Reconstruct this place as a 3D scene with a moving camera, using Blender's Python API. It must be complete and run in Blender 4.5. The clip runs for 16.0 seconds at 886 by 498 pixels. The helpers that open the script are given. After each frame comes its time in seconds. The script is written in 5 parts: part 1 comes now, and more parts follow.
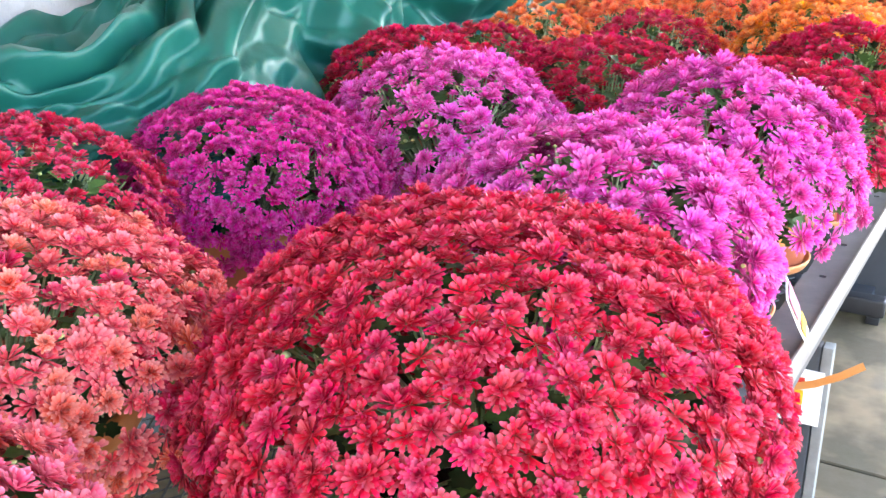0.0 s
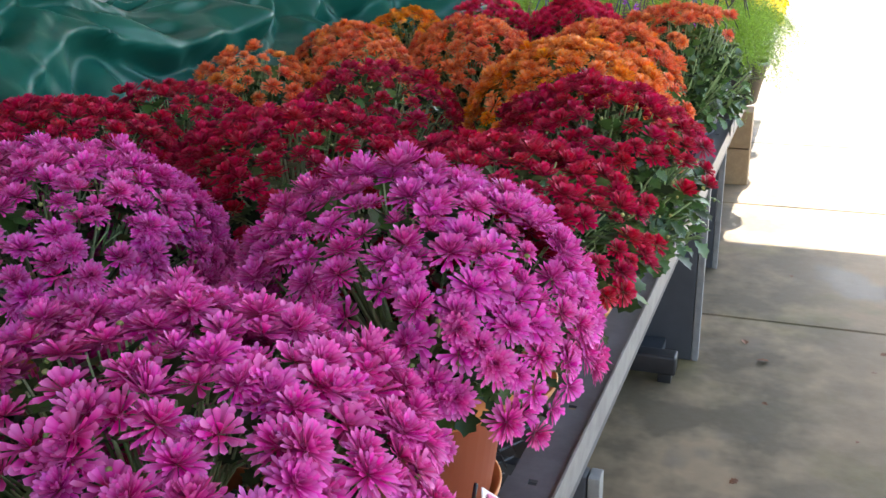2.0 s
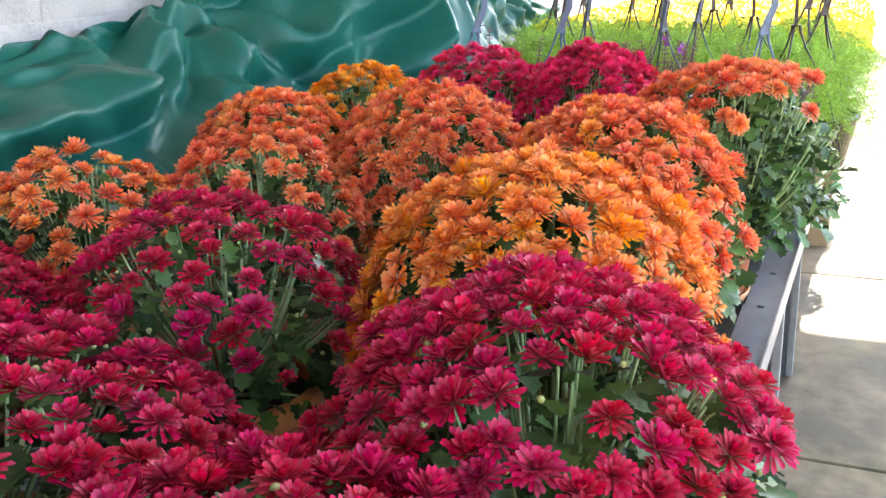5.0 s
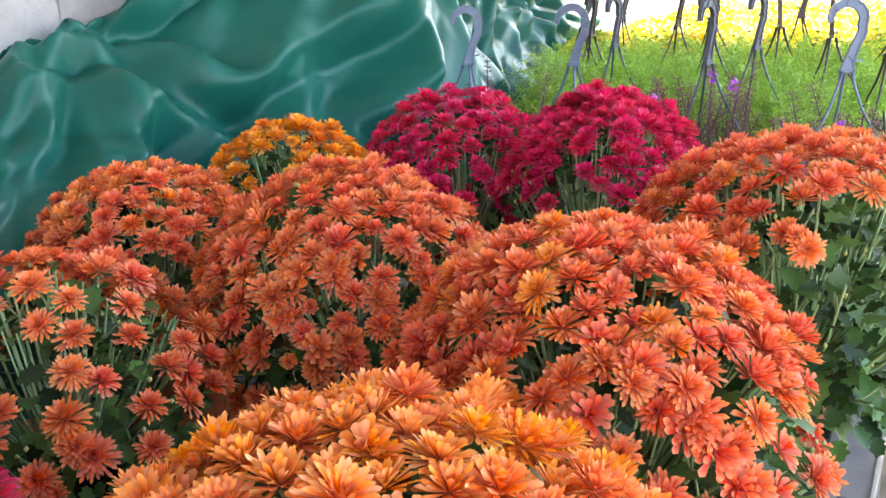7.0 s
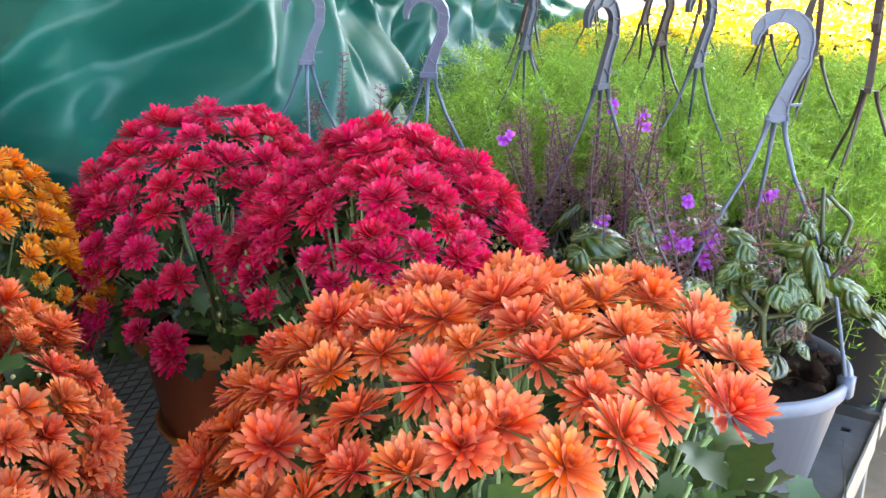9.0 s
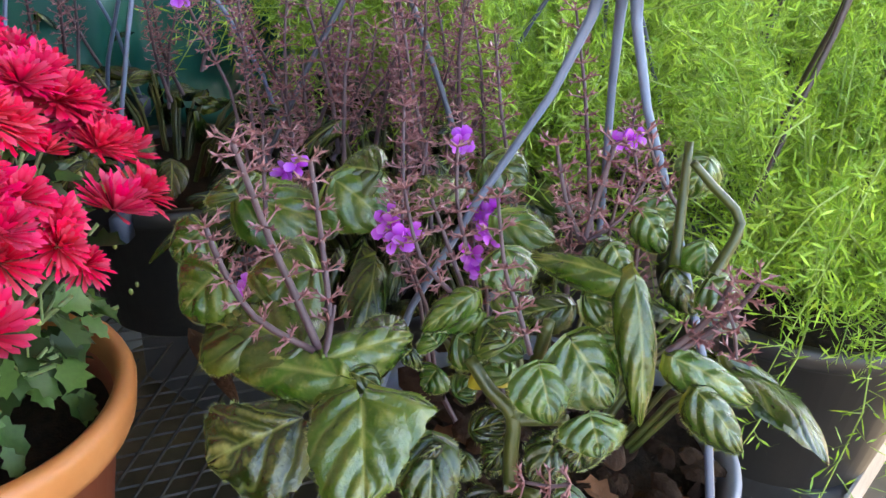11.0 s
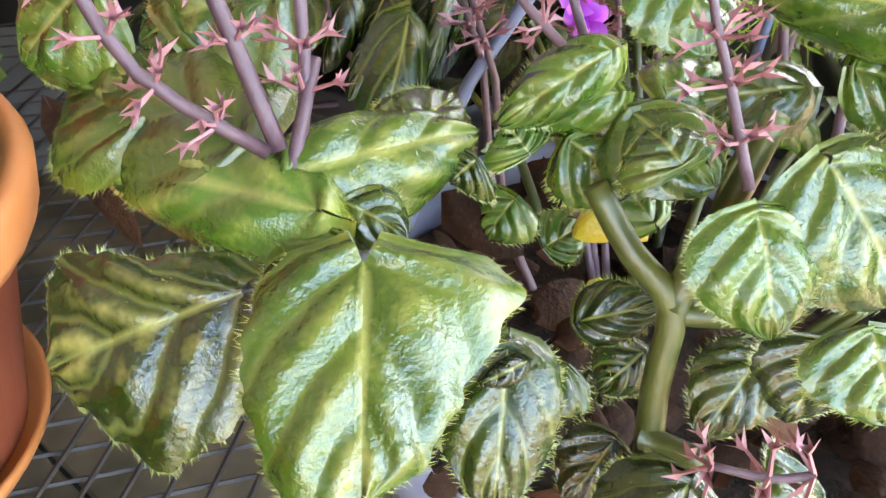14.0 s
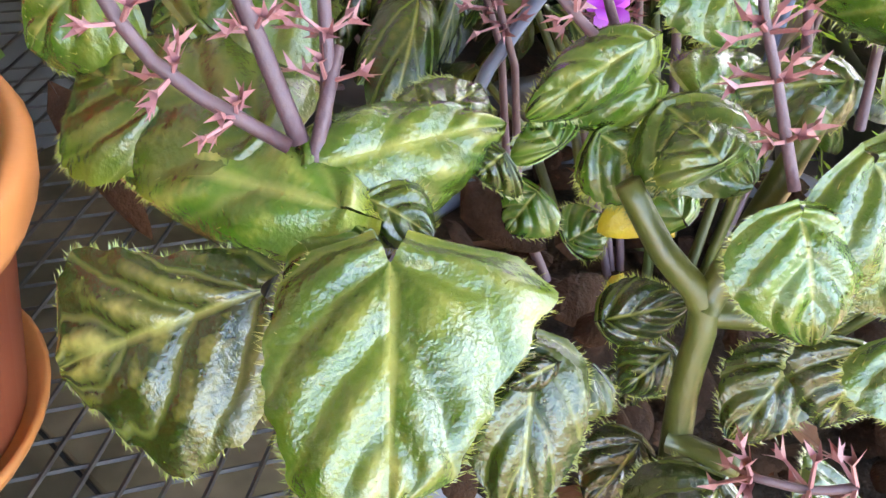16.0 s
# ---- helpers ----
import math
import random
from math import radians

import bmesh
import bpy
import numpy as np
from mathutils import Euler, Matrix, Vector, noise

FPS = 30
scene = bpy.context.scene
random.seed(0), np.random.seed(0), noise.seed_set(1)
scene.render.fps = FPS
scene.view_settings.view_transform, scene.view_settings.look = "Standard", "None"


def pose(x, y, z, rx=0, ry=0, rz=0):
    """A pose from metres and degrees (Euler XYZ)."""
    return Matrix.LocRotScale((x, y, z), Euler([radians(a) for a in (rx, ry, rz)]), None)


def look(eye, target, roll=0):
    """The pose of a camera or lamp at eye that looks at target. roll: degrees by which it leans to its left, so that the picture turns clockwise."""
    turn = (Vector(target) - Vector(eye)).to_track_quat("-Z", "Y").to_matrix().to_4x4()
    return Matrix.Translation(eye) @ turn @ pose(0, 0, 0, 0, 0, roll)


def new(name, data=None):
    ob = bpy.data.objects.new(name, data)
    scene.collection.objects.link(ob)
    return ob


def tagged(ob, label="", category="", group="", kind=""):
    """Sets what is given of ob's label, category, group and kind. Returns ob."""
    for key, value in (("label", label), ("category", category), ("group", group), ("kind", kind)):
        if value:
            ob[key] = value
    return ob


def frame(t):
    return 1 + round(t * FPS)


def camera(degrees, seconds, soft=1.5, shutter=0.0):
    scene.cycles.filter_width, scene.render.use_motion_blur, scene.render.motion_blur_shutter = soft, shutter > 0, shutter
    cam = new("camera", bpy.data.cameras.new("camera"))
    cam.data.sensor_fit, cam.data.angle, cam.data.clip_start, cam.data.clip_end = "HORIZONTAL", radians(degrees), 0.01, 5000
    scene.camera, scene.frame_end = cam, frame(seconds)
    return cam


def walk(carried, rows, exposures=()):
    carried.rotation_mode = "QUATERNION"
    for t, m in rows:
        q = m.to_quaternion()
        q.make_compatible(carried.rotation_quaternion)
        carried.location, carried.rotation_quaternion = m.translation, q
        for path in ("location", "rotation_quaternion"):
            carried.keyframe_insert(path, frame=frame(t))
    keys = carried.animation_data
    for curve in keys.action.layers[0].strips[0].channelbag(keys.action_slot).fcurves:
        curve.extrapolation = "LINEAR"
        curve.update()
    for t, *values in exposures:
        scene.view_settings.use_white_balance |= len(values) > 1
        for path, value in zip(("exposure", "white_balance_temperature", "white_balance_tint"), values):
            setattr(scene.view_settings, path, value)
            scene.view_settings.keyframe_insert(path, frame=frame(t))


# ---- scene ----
cam = camera(51.1, 16.0)
PATH = [
    (0, look((0.028, -0.003, 1.241), (-0.956, 1.61, 0.585), -0.4)),
    (0.5, look((-0.009, 0.084, 1.236), (-0.81, 1.798, 0.589), 0.3)),
    (1, look((-0.01, 0.186, 1.241), (-0.73, 1.942, 0.607), -0.2)),
    (1.5, look((0.007, 0.342, 1.254), (-0.682, 2.111, 0.626), -0.9)),
    (2, look((0.044, 0.515, 1.272), (-0.623, 2.292, 0.642), -0.9)),
    (2.5, look((0.06, 0.666, 1.276), (-0.533, 2.472, 0.653), -1.6)),
    (3, look((0.039, 0.813, 1.278), (-0.519, 2.626, 0.646), -1.9)),
    (3.5, look((-0.017, 0.95, 1.286), (-0.56, 2.769, 0.658), -1.4)),
    (3.7, look((-0.032, 0.999, 1.288), (-0.576, 2.819, 0.662), -1.4)),
    (5.8, look((-0.036, 1.584, 1.313), (-0.948, 3.262, 0.718), -2.7)),
    (6, look((-0.056, 1.645, 1.308), (-0.967, 3.323, 0.713), -2.7)),
    (6.5, look((-0.106, 1.813, 1.326), (-1.016, 3.492, 0.733), -3.0)),
    (7, look((-0.109, 1.969, 1.319), (-1.033, 3.639, 0.723), -3.2)),
    (7.5, look((-0.05, 2.131, 1.306), (-1.048, 3.759, 0.713), -1.8)),
    (8, look((-0.003, 2.287, 1.303), (-1.054, 3.874, 0.687), -0.2)),
    (8.5, look((0.004, 2.439, 1.306), (-1.034, 4.026, 0.667), -0.3)),
    (9, look((-0.011, 2.644, 1.304), (-1.045, 4.227, 0.652), -0.4)),
    (9.5, look((-0.028, 2.837, 1.308), (-1.061, 4.402, 0.613), -0.5)),
    (10, look((-0.014, 2.993, 1.274), (-1.051, 4.524, 0.512), -0.7)),
    (10.2, look((-0.006, 3.064, 1.254), (-1.069, 4.566, 0.47), -0.3)),
    (12.3, pose(-0.0895, 3.4120, 1.1305, 56.70, -2.90, 40.90)),
    (12.5, pose(-0.0963, 3.4154, 1.1229, 56.19, -2.89, 41.08)),
    (13.0, pose(-0.1218, 3.4212, 1.1014, 53.92, -2.73, 41.97)),
    (13.5, pose(-0.1452, 3.4244, 1.0800, 52.00, -3.14, 42.31)),
    (14.0, pose(-0.1606, 3.4268, 1.0626, 50.55, -3.25, 42.23)),
    (14.5, pose(-0.1691, 3.4286, 1.0523, 49.57, -3.50, 42.02)),
    (15.0, pose(-0.1715, 3.4309, 1.0457, 48.98, -3.55, 42.14)),
    (15.5, pose(-0.1726, 3.4299, 1.0442, 48.50, -3.87, 42.15)),
    (16.0, pose(-0.1720, 3.4286, 1.0603, 49.24, -3.86, 42.19)),
]
EXPOSURES = [(0, 4.3, 7100, 10), (1, 3.65, 7100, 10), (2, 2.8, 7100, 10), (3.7, 2.65, 7100, 10), (5.8, 4.05, 7100, 10), (7, 3.6, 7100, 10), (8, 3.75, 7100, 10), (9.5, 3.55, 7100, 10),
             (10.2, 3.05, 7200, 10), (12.3, 4.6, 7900, 17), (16, 4.6, 7900, 17)]
walk(cam, PATH, EXPOSURES)

# ---- light ----
SUN_AZ, SUN_EL = 6.0, 46.0   # degrees to the right of +y, and above the horizon
world = bpy.data.worlds.new("sky")
scene.world = world
world.use_nodes = True
wn, wl = world.node_tree.nodes, world.node_tree.links
sky = wn.new("ShaderNodeTexSky")
sky.sky_type, sky.sun_disc = "NISHITA", False
sky.sun_elevation, sky.sun_rotation = radians(SUN_EL), radians(SUN_AZ)
wl.new(sky.outputs[0], wn["Background"].inputs[0])
wn["Background"].inputs[1].default_value = 0.15
sun = new("sun", bpy.data.lights.new("sun", "SUN"))
sun.data.energy, sun.data.angle, sun.data.color = 3.2, radians(0.5), (1.0, 0.94, 0.85)
saz, sel = radians(SUN_AZ), radians(SUN_EL)
sun.matrix_world = look((math.sin(saz) * math.cos(sel) * 20, math.cos(saz) * math.cos(sel) * 20, math.sin(sel) * 20), (0, 0, 0))


# ---- mesh helpers ----
class Build:
    """Collects vertices and faces, with one float value per vertex, for one mesh."""

    def __init__(self):
        self.v, self.f, self.a, self.uv = [], [], [], []

    def add(self, verts, faces, value=0.0, uvs=None):
        o = len(self.v)
        self.v.extend(verts)
        self.f.extend([tuple(i + o for i in f) for f in faces])
        self.a.extend(value if isinstance(value, list) else [value] * len(verts))
        self.uv.extend(uvs if uvs else [(0.0, 0.0)] * len(verts))

    def tube(self, pts, radii, sides=6, value=0.0, cap=True):
        pts = [Vector(p) for p in pts]
        if not isinstance(radii, (list, tuple)):
            radii = [radii] * len(pts)
        o, verts, faces = 0, [], []
        ref = Vector((0.31, 0.17, 0.93))
        for i, p in enumerate(pts):
            d = (pts[min(i + 1, len(pts) - 1)] - pts[max(i - 1, 0)]).normalized()
            s = d.cross(ref)
            if s.length < 0.05:
                s = d.cross(Vector((1, 0, 0)))
            s.normalize()
            u = s.cross(d)
            for k in range(sides):
                a = 2 * math.pi * k / sides
                verts.append(tuple(p + (s * math.cos(a) + u * math.sin(a)) * radii[i]))
        for i in range(len(pts) - 1):
            for k in range(sides):
                k2 = (k + 1) % sides
                faces.append((i * sides + k, i * sides + k2, (i + 1) * sides + k2, (i + 1) * sides + k))
        if cap:
            faces.append(tuple(range(sides)))
            faces.append(tuple(range((len(pts) - 1) * sides, len(pts) * sides)))
        self.add(verts, faces, value)

    def box(self, lo, hi, value=0.0):
        (a, b, c), (d, e, f) = lo, hi
        self.add([(a, b, c), (d, b, c), (d, e, c), (a, e, c), (a, b, f), (d, b, f), (d, e, f), (a, e, f)],
                 [(3, 2, 1, 0), (4, 5, 6, 7), (0, 1, 5, 4), (1, 2, 6, 5), (2, 3, 7, 6), (3, 0, 4, 7)], value)

    def lathe(self, profile, n=40, value=0.0):
        verts, faces = [], []
        for r, z in profile:
            for k in range(n):
                a = 2 * math.pi * k / n
                verts.append((r * math.cos(a), r * math.sin(a), z))
        for i in range(len(profile) - 1):
            for k in range(n):
                k2 = (k + 1) % n
                faces.append((i * n + k, i * n + k2, (i + 1) * n + k2, (i + 1) * n + k))
        self.add(verts, faces, value)

    def mesh(self, name, material, smooth=True):
        m = bpy.data.meshes.new(name)
        m.from_pydata(self.v, [], self.f)
        at = m.attributes.new("along", "FLOAT", "POINT")
        at.data.foreach_set("value", [float(x) for x in self.a])
        if any(u != (0.0, 0.0) for u in self.uv):
            layer = m.uv_layers.new(name="UVMap")
            idx = np.empty(len(m.loops), dtype=np.int32)
            m.loops.foreach_get("vertex_index", idx)
            layer.data.foreach_set("uv", np.array(self.uv, dtype=np.float32)[idx].ravel())
        if smooth:
            m.polygons.foreach_set("use_smooth", [True] * len(m.polygons))
        m.materials.append(material)
        m.update()
        return m


def part(name, mesh, parent, label="", m=None):
    ob = new(name, mesh)
    ob.parent = parent
    if m is not None:
        ob.matrix_basis = m
    if label:
        ob["label"] = label
    return ob


def thing(name, label, category, m=None, group="", kind="", data=None):
    ob = new(name, data)
    if data is None:
        ob.empty_display_size = 0.05
    if m is not None:
        ob.matrix_basis = m
    return tagged(ob, label, category, group, kind)


def bevelled(lo, hi, width=0.004, segments=2):
    bm = bmesh.new()
    bmesh.ops.create_cube(bm, size=1)
    for v in bm.verts:
        v.co = Vector([(l + h) / 2 + c * (h - l) for l, h, c in zip(lo, hi, v.co)])
    bmesh.ops.bevel(bm, geom=bm.edges[:], offset=width, segments=segments, affect="EDGES", profile=0.7)
    return bm


def bm_mesh(bm, name, material, smooth=False):
    m = bpy.data.meshes.new(name)
    bm.to_mesh(m)
    bm.free()
    m.materials.append(material)
    if smooth:
        m.polygons.foreach_set("use_smooth", [True] * len(m.polygons))
    return m


# ---- materials ----
class Mat:
    """A node material being put together."""

    def __init__(self, name, rough=0.6, metal=0.0, spec=0.5):
        self.m = bpy.data.materials.new(name)
        self.m.use_nodes = True
        self.n, self.l = self.m.node_tree.nodes, self.m.node_tree.links
        self.p = self.n["Principled BSDF"]
        self.p.inputs["Roughness"].default_value = rough
        self.p.inputs["Metallic"].default_value = metal
        self.p.inputs["Specular IOR Level"].default_value = spec

    def node(self, kind, **kw):
        n = self.n.new("ShaderNode" + kind)
        for k, v in kw.items():
            n.inputs[k].default_value = v
        return n

    def coords(self, space="Object", scale=(1, 1, 1)):
        tc = self.n.new("ShaderNodeTexCoord")
        mp = self.n.new("ShaderNodeMapping")
        mp.inputs["Scale"].default_value = scale
        self.l.new(tc.outputs[space], mp.inputs["Vector"])
        return mp.outputs[0]

    def noise(self, scale, detail=4.0, rough=0.55, vec=None):
        n = self.node("TexNoise", Scale=scale, Detail=detail, Roughness=rough)
        if vec is not None:
            self.l.new(vec, n.inputs["Vector"])
        return n.outputs["Fac"]

    def ramp(self, fac, stops):
        r = self.n.new("ShaderNodeValToRGB")
        el = r.color_ramp.elements
        while len(el) < len(stops):
            el.new(0.5)
        for e, (p, c) in zip(el, stops):
            e.position, e.color = p, (*c, 1)
        self.l.new(fac, r.inputs[0])
        return r.outputs[0]

    def mix(self, fac, a, b, blend="MIX"):
        n = self.n.new("ShaderNodeMix")
        n.data_type, n.blend_type = "RGBA", blend
        for sock, val in ((n.inputs[0], fac), (n.inputs[6], a), (n.inputs[7], b)):
            if isinstance(val, (float, int)):
                sock.default_value = val
            elif isinstance(val, tuple):
                sock.default_value = (*val, 1)
            else:
                self.l.new(val, sock)
        return n.outputs[2]

    def math(self, op, a, b=0.0):
        n = self.n.new("ShaderNodeMath")
        n.operation = op
        for sock, val in zip(n.inputs, (a, b)):
            if isinstance(val, (float, int)):
                sock.default_value = val
            else:
                self.l.new(val, sock)
        return n.outputs[0]

    def attr(self, name="along"):
        a = self.n.new("ShaderNodeAttribute")
        a.attribute_name = name
        return a.outputs["Fac"]

    def random(self):
        return self.n.new("ShaderNodeObjectInfo").outputs["Random"]

    def island(self):
        return self.n.new("ShaderNodeNewGeometry").outputs["Random Per Island"]

    def hsv(self, col, hue=0.5, sat=1.0, val=1.0):
        n = self.n.new("ShaderNodeHueSaturation")
        self.l.new(col, n.inputs["Color"])
        for k, v in (("Hue", hue), ("Saturation", sat), ("Value", val)):
            if isinstance(v, (float, int)):
                n.inputs[k].default_value = v
            else:
                self.l.new(v, n.inputs[k])
        return n.outputs[0]

    def span(self, fac, lo, hi):
        n = self.n.new("ShaderNodeMapRange")
        n.inputs["To Min"].default_value, n.inputs["To Max"].default_value = lo, hi
        self.l.new(fac, n.inputs[0])
        return n.outputs[0]

    def bump(self, height, strength=0.3, distance=0.01):
        b = self.node("Bump", Strength=strength, Distance=distance)
        self.l.new(height, b.inputs["Height"])
        self.l.new(b.outputs[0], self.p.inputs["Normal"])
        return self

    def colour(self, col):
        if isinstance(col, tuple):
            self.p.inputs["Base Color"].default_value = (*col, 1)
        else:
            self.l.new(col, self.p.inputs["Base Color"])
        return self

    def rough(self, fac):
        self.l.new(fac, self.p.inputs["Roughness"])
        return self

    def translucent(self, col, amount):
        t = self.n.new("ShaderNodeBsdfTranslucent")
        if isinstance(col, tuple):
            t.inputs[0].default_value = (*col, 1)
        else:
            self.l.new(col, t.inputs[0])
        mx = self.n.new("ShaderNodeMixShader")
        mx.inputs[0].default_value = amount
        self.l.new(self.p.outputs[0], mx.inputs[1])
        self.l.new(t.outputs[0], mx.inputs[2])
        self.l.new(mx.outputs[0], self.n["Material Output"].inputs[0])
        return self


def petal_material(name, heart, body, tip, shift=0.02):
    k = Mat(name, 0.55, spec=0.3)
    c = k.ramp(k.attr(), [(0.08, heart), (0.5, body), (0.95, tip)])
    rnd = k.random()
    c = k.hsv(c, k.span(rnd, 0.5 - shift, 0.5 + shift), k.span(k.island(), 0.93, 1.08), k.span(k.island(), 0.88, 1.12))
    k.colour(c).translucent(c, 0.28)
    return k.m


def leaf_material(name, dark, light, rough=0.42, trans=0.22):
    k = Mat(name, rough, spec=0.45)
    c = k.ramp(k.island(), [(0.0, dark), (0.7, light), (1.0, tuple(min(1, x * 1.5) for x in light))])
    c = k.mix(k.span(k.noise(90), 0.0, 0.5), c, tuple(x * 0.6 for x in dark))
    k.colour(c).translucent(c, trans)
    return k.m


PETALS = {
    "red": petal_material("red petals", (0.3, 0.004, 0.018), (0.52, 0.015, 0.055), (0.7, 0.075, 0.155), 0.006),
    "salmon": petal_material("salmon petals", (0.52, 0.025, 0.025), (0.72, 0.1, 0.09), (0.86, 0.3, 0.25), 0.012),
    "rose": petal_material("rose petals", (0.48, 0.03, 0.06), (0.7, 0.09, 0.15), (0.84, 0.26, 0.32), 0.015),
    "magenta": petal_material("magenta petals", (0.3, 0.005, 0.08), (0.52, 0.016, 0.17), (0.68, 0.07, 0.32), 0.008),
    "pink": petal_material("orchid pink petals", (0.38, 0.008, 0.11), (0.66, 0.05, 0.33), (0.82, 0.2, 0.54), 0.01),
    "wine": petal_material("wine red petals", (0.18, 0.002, 0.008), (0.45, 0.006, 0.04), (0.65, 0.03, 0.11), 0.008),
    "crimson": petal_material("crimson petals", (0.3, 0.002, 0.012), (0.65, 0.01, 0.065), (0.84, 0.06, 0.19), 0.006),
    "orange": petal_material("orange petals", (0.52, 0.04, 0.008), (0.84, 0.21, 0.045), (0.95, 0.42, 0.14), 0.01),
    "rust": petal_material("rust orange petals", (0.46, 0.018, 0.01), (0.78, 0.13, 0.052), (0.91, 0.34, 0.15), 0.01),
    "amber": petal_material("amber petals", (0.62, 0.09, 0.008), (0.84, 0.24, 0.012), (0.92, 0.42, 0.06), 0.012),
    "yellow": petal_material("yellow petals", (0.8, 0.5, 0.0), (0.9, 0.68, 0.01), (0.95, 0.78, 0.05), 0.01),
    "violet": petal_material("violet petals", (0.35, 0.03, 0.4), (0.5, 0.09, 0.66), (0.62, 0.2, 0.78), 0.015),
}
MUM_LEAF = leaf_material("mum leaf", (0.013, 0.037, 0.011), (0.095, 0.19, 0.045), 0.42, 0.26)
STEM = leaf_material("mum stem", (0.19, 0.31, 0.11), (0.38, 0.52, 0.26), 0.5, 0.1)
BUD = leaf_material("mum bud", (0.16, 0.22, 0.06), (0.38, 0.38, 0.14), 0.5, 0.1)


def simple(name, a, b, scale=30, rough=0.6, metal=0.0, bump=0.15, space="Object", spec=0.5):
    k = Mat(name, rough, metal, spec)
    v = k.coords(space)
    f = k.noise(scale, 5, 0.6, v)
    c = k.ramp(f, [(0.3, a), (0.7, b)])
    g = k.noise(scale * 0.12, 3, 0.5, v)
    c = k.mix(k.span(g, 0.0, 0.6), c, tuple(x * 0.72 for x in a))
    k.colour(c).bump(k.noise(scale * 4, 4, 0.6, v), bump, 0.004)
    k.rough(k.span(f, max(0.05, rough - 0.12), min(1, rough + 0.12)))
    return k.m


TERRA = simple("terracotta plastic", (0.30, 0.075, 0.035), (0.38, 0.10, 0.05), 14, 0.5, 0, 0.08)
TERRA_RIM = simple("pale terracotta lip", (0.55, 0.2, 0.06), (0.65, 0.26, 0.09), 18, 0.45, 0, 0.08)
SOIL = simple("potting soil", (0.012, 0.008, 0.006), (0.05, 0.032, 0.02), 120, 0.95, 0, 0.9, spec=0.15)
BLUE_POT = simple("blue grey plastic", (0.16, 0.185, 0.25), (0.22, 0.245, 0.31), 20, 0.4, 0, 0.05)
BLACK_PLASTIC = simple("black plastic", (0.012, 0.012, 0.014), (0.028, 0.028, 0.03), 25, 0.42, 0, 0.08)
STEEL = simple("galvanised steel", (0.085, 0.09, 0.1), (0.17, 0.175, 0.185), 22, 0.5, 0.4, 0.08)
DARK_STEEL = simple("dull dark steel", (0.035, 0.035, 0.036), (0.075, 0.073, 0.07), 40, 0.6, 0.3, 0.2)
# paler than the other steel: the side light on the lip is painted in
STEEL_LIT = simple("steel lip in its lit tone", (0.2, 0.2, 0.2), (0.42, 0.42, 0.41), 30, 0.45, 0.45, 0.08)
DARK_BOARD = simple("dark grey bench panel", (0.035, 0.04, 0.047), (0.06, 0.066, 0.075), 9, 0.55, 0, 0.1)
BOARD_EDGE = simple("pale panel edge", (0.16, 0.16, 0.155), (0.27, 0.27, 0.26), 25, 0.6, 0, 0.1)
TAN_BLOCK = simple("tan concrete block", (0.26, 0.17, 0.09), (0.36, 0.25, 0.14), 30, 0.85, 0, 0.4)
WHITE_CARD = simple("white card", (0.78, 0.77, 0.75), (0.84, 0.83, 0.81), 12, 0.4, 0, 0.03)
RED_INK = simple("red print", (0.6, 0.03, 0.02), (0.68, 0.045, 0.03), 20, 0.4, 0, 0.02)
YELLOW_INK = simple("yellow print", (0.8, 0.42, 0.01), (0.85, 0.5, 0.02), 20, 0.4, 0, 0.02)
BLACK_INK = simple("black print", (0.01, 0.01, 0.01), (0.02, 0.02, 0.02), 20, 0.5, 0, 0.02)
PINK_INK = simple("pink print", (0.6, 0.12, 0.3), (0.75, 0.3, 0.42), 40, 0.35, 0, 0.02)
ORANGE_STRAP = simple("orange plastic strap", (0.7, 0.25, 0.06), (0.82, 0.36, 0.12), 16, 0.45, 0, 0.05)
GREEN_BAG = simple("green plastic film", (0.02, 0.3, 0.08), (0.05, 0.5, 0.16), 10, 0.3, 0, 0.5)
ROOF_SHEET = simple("roof sheet", (0.42, 0.42, 0.4), (0.55, 0.55, 0.52), 6, 0.6, 0, 0.1)


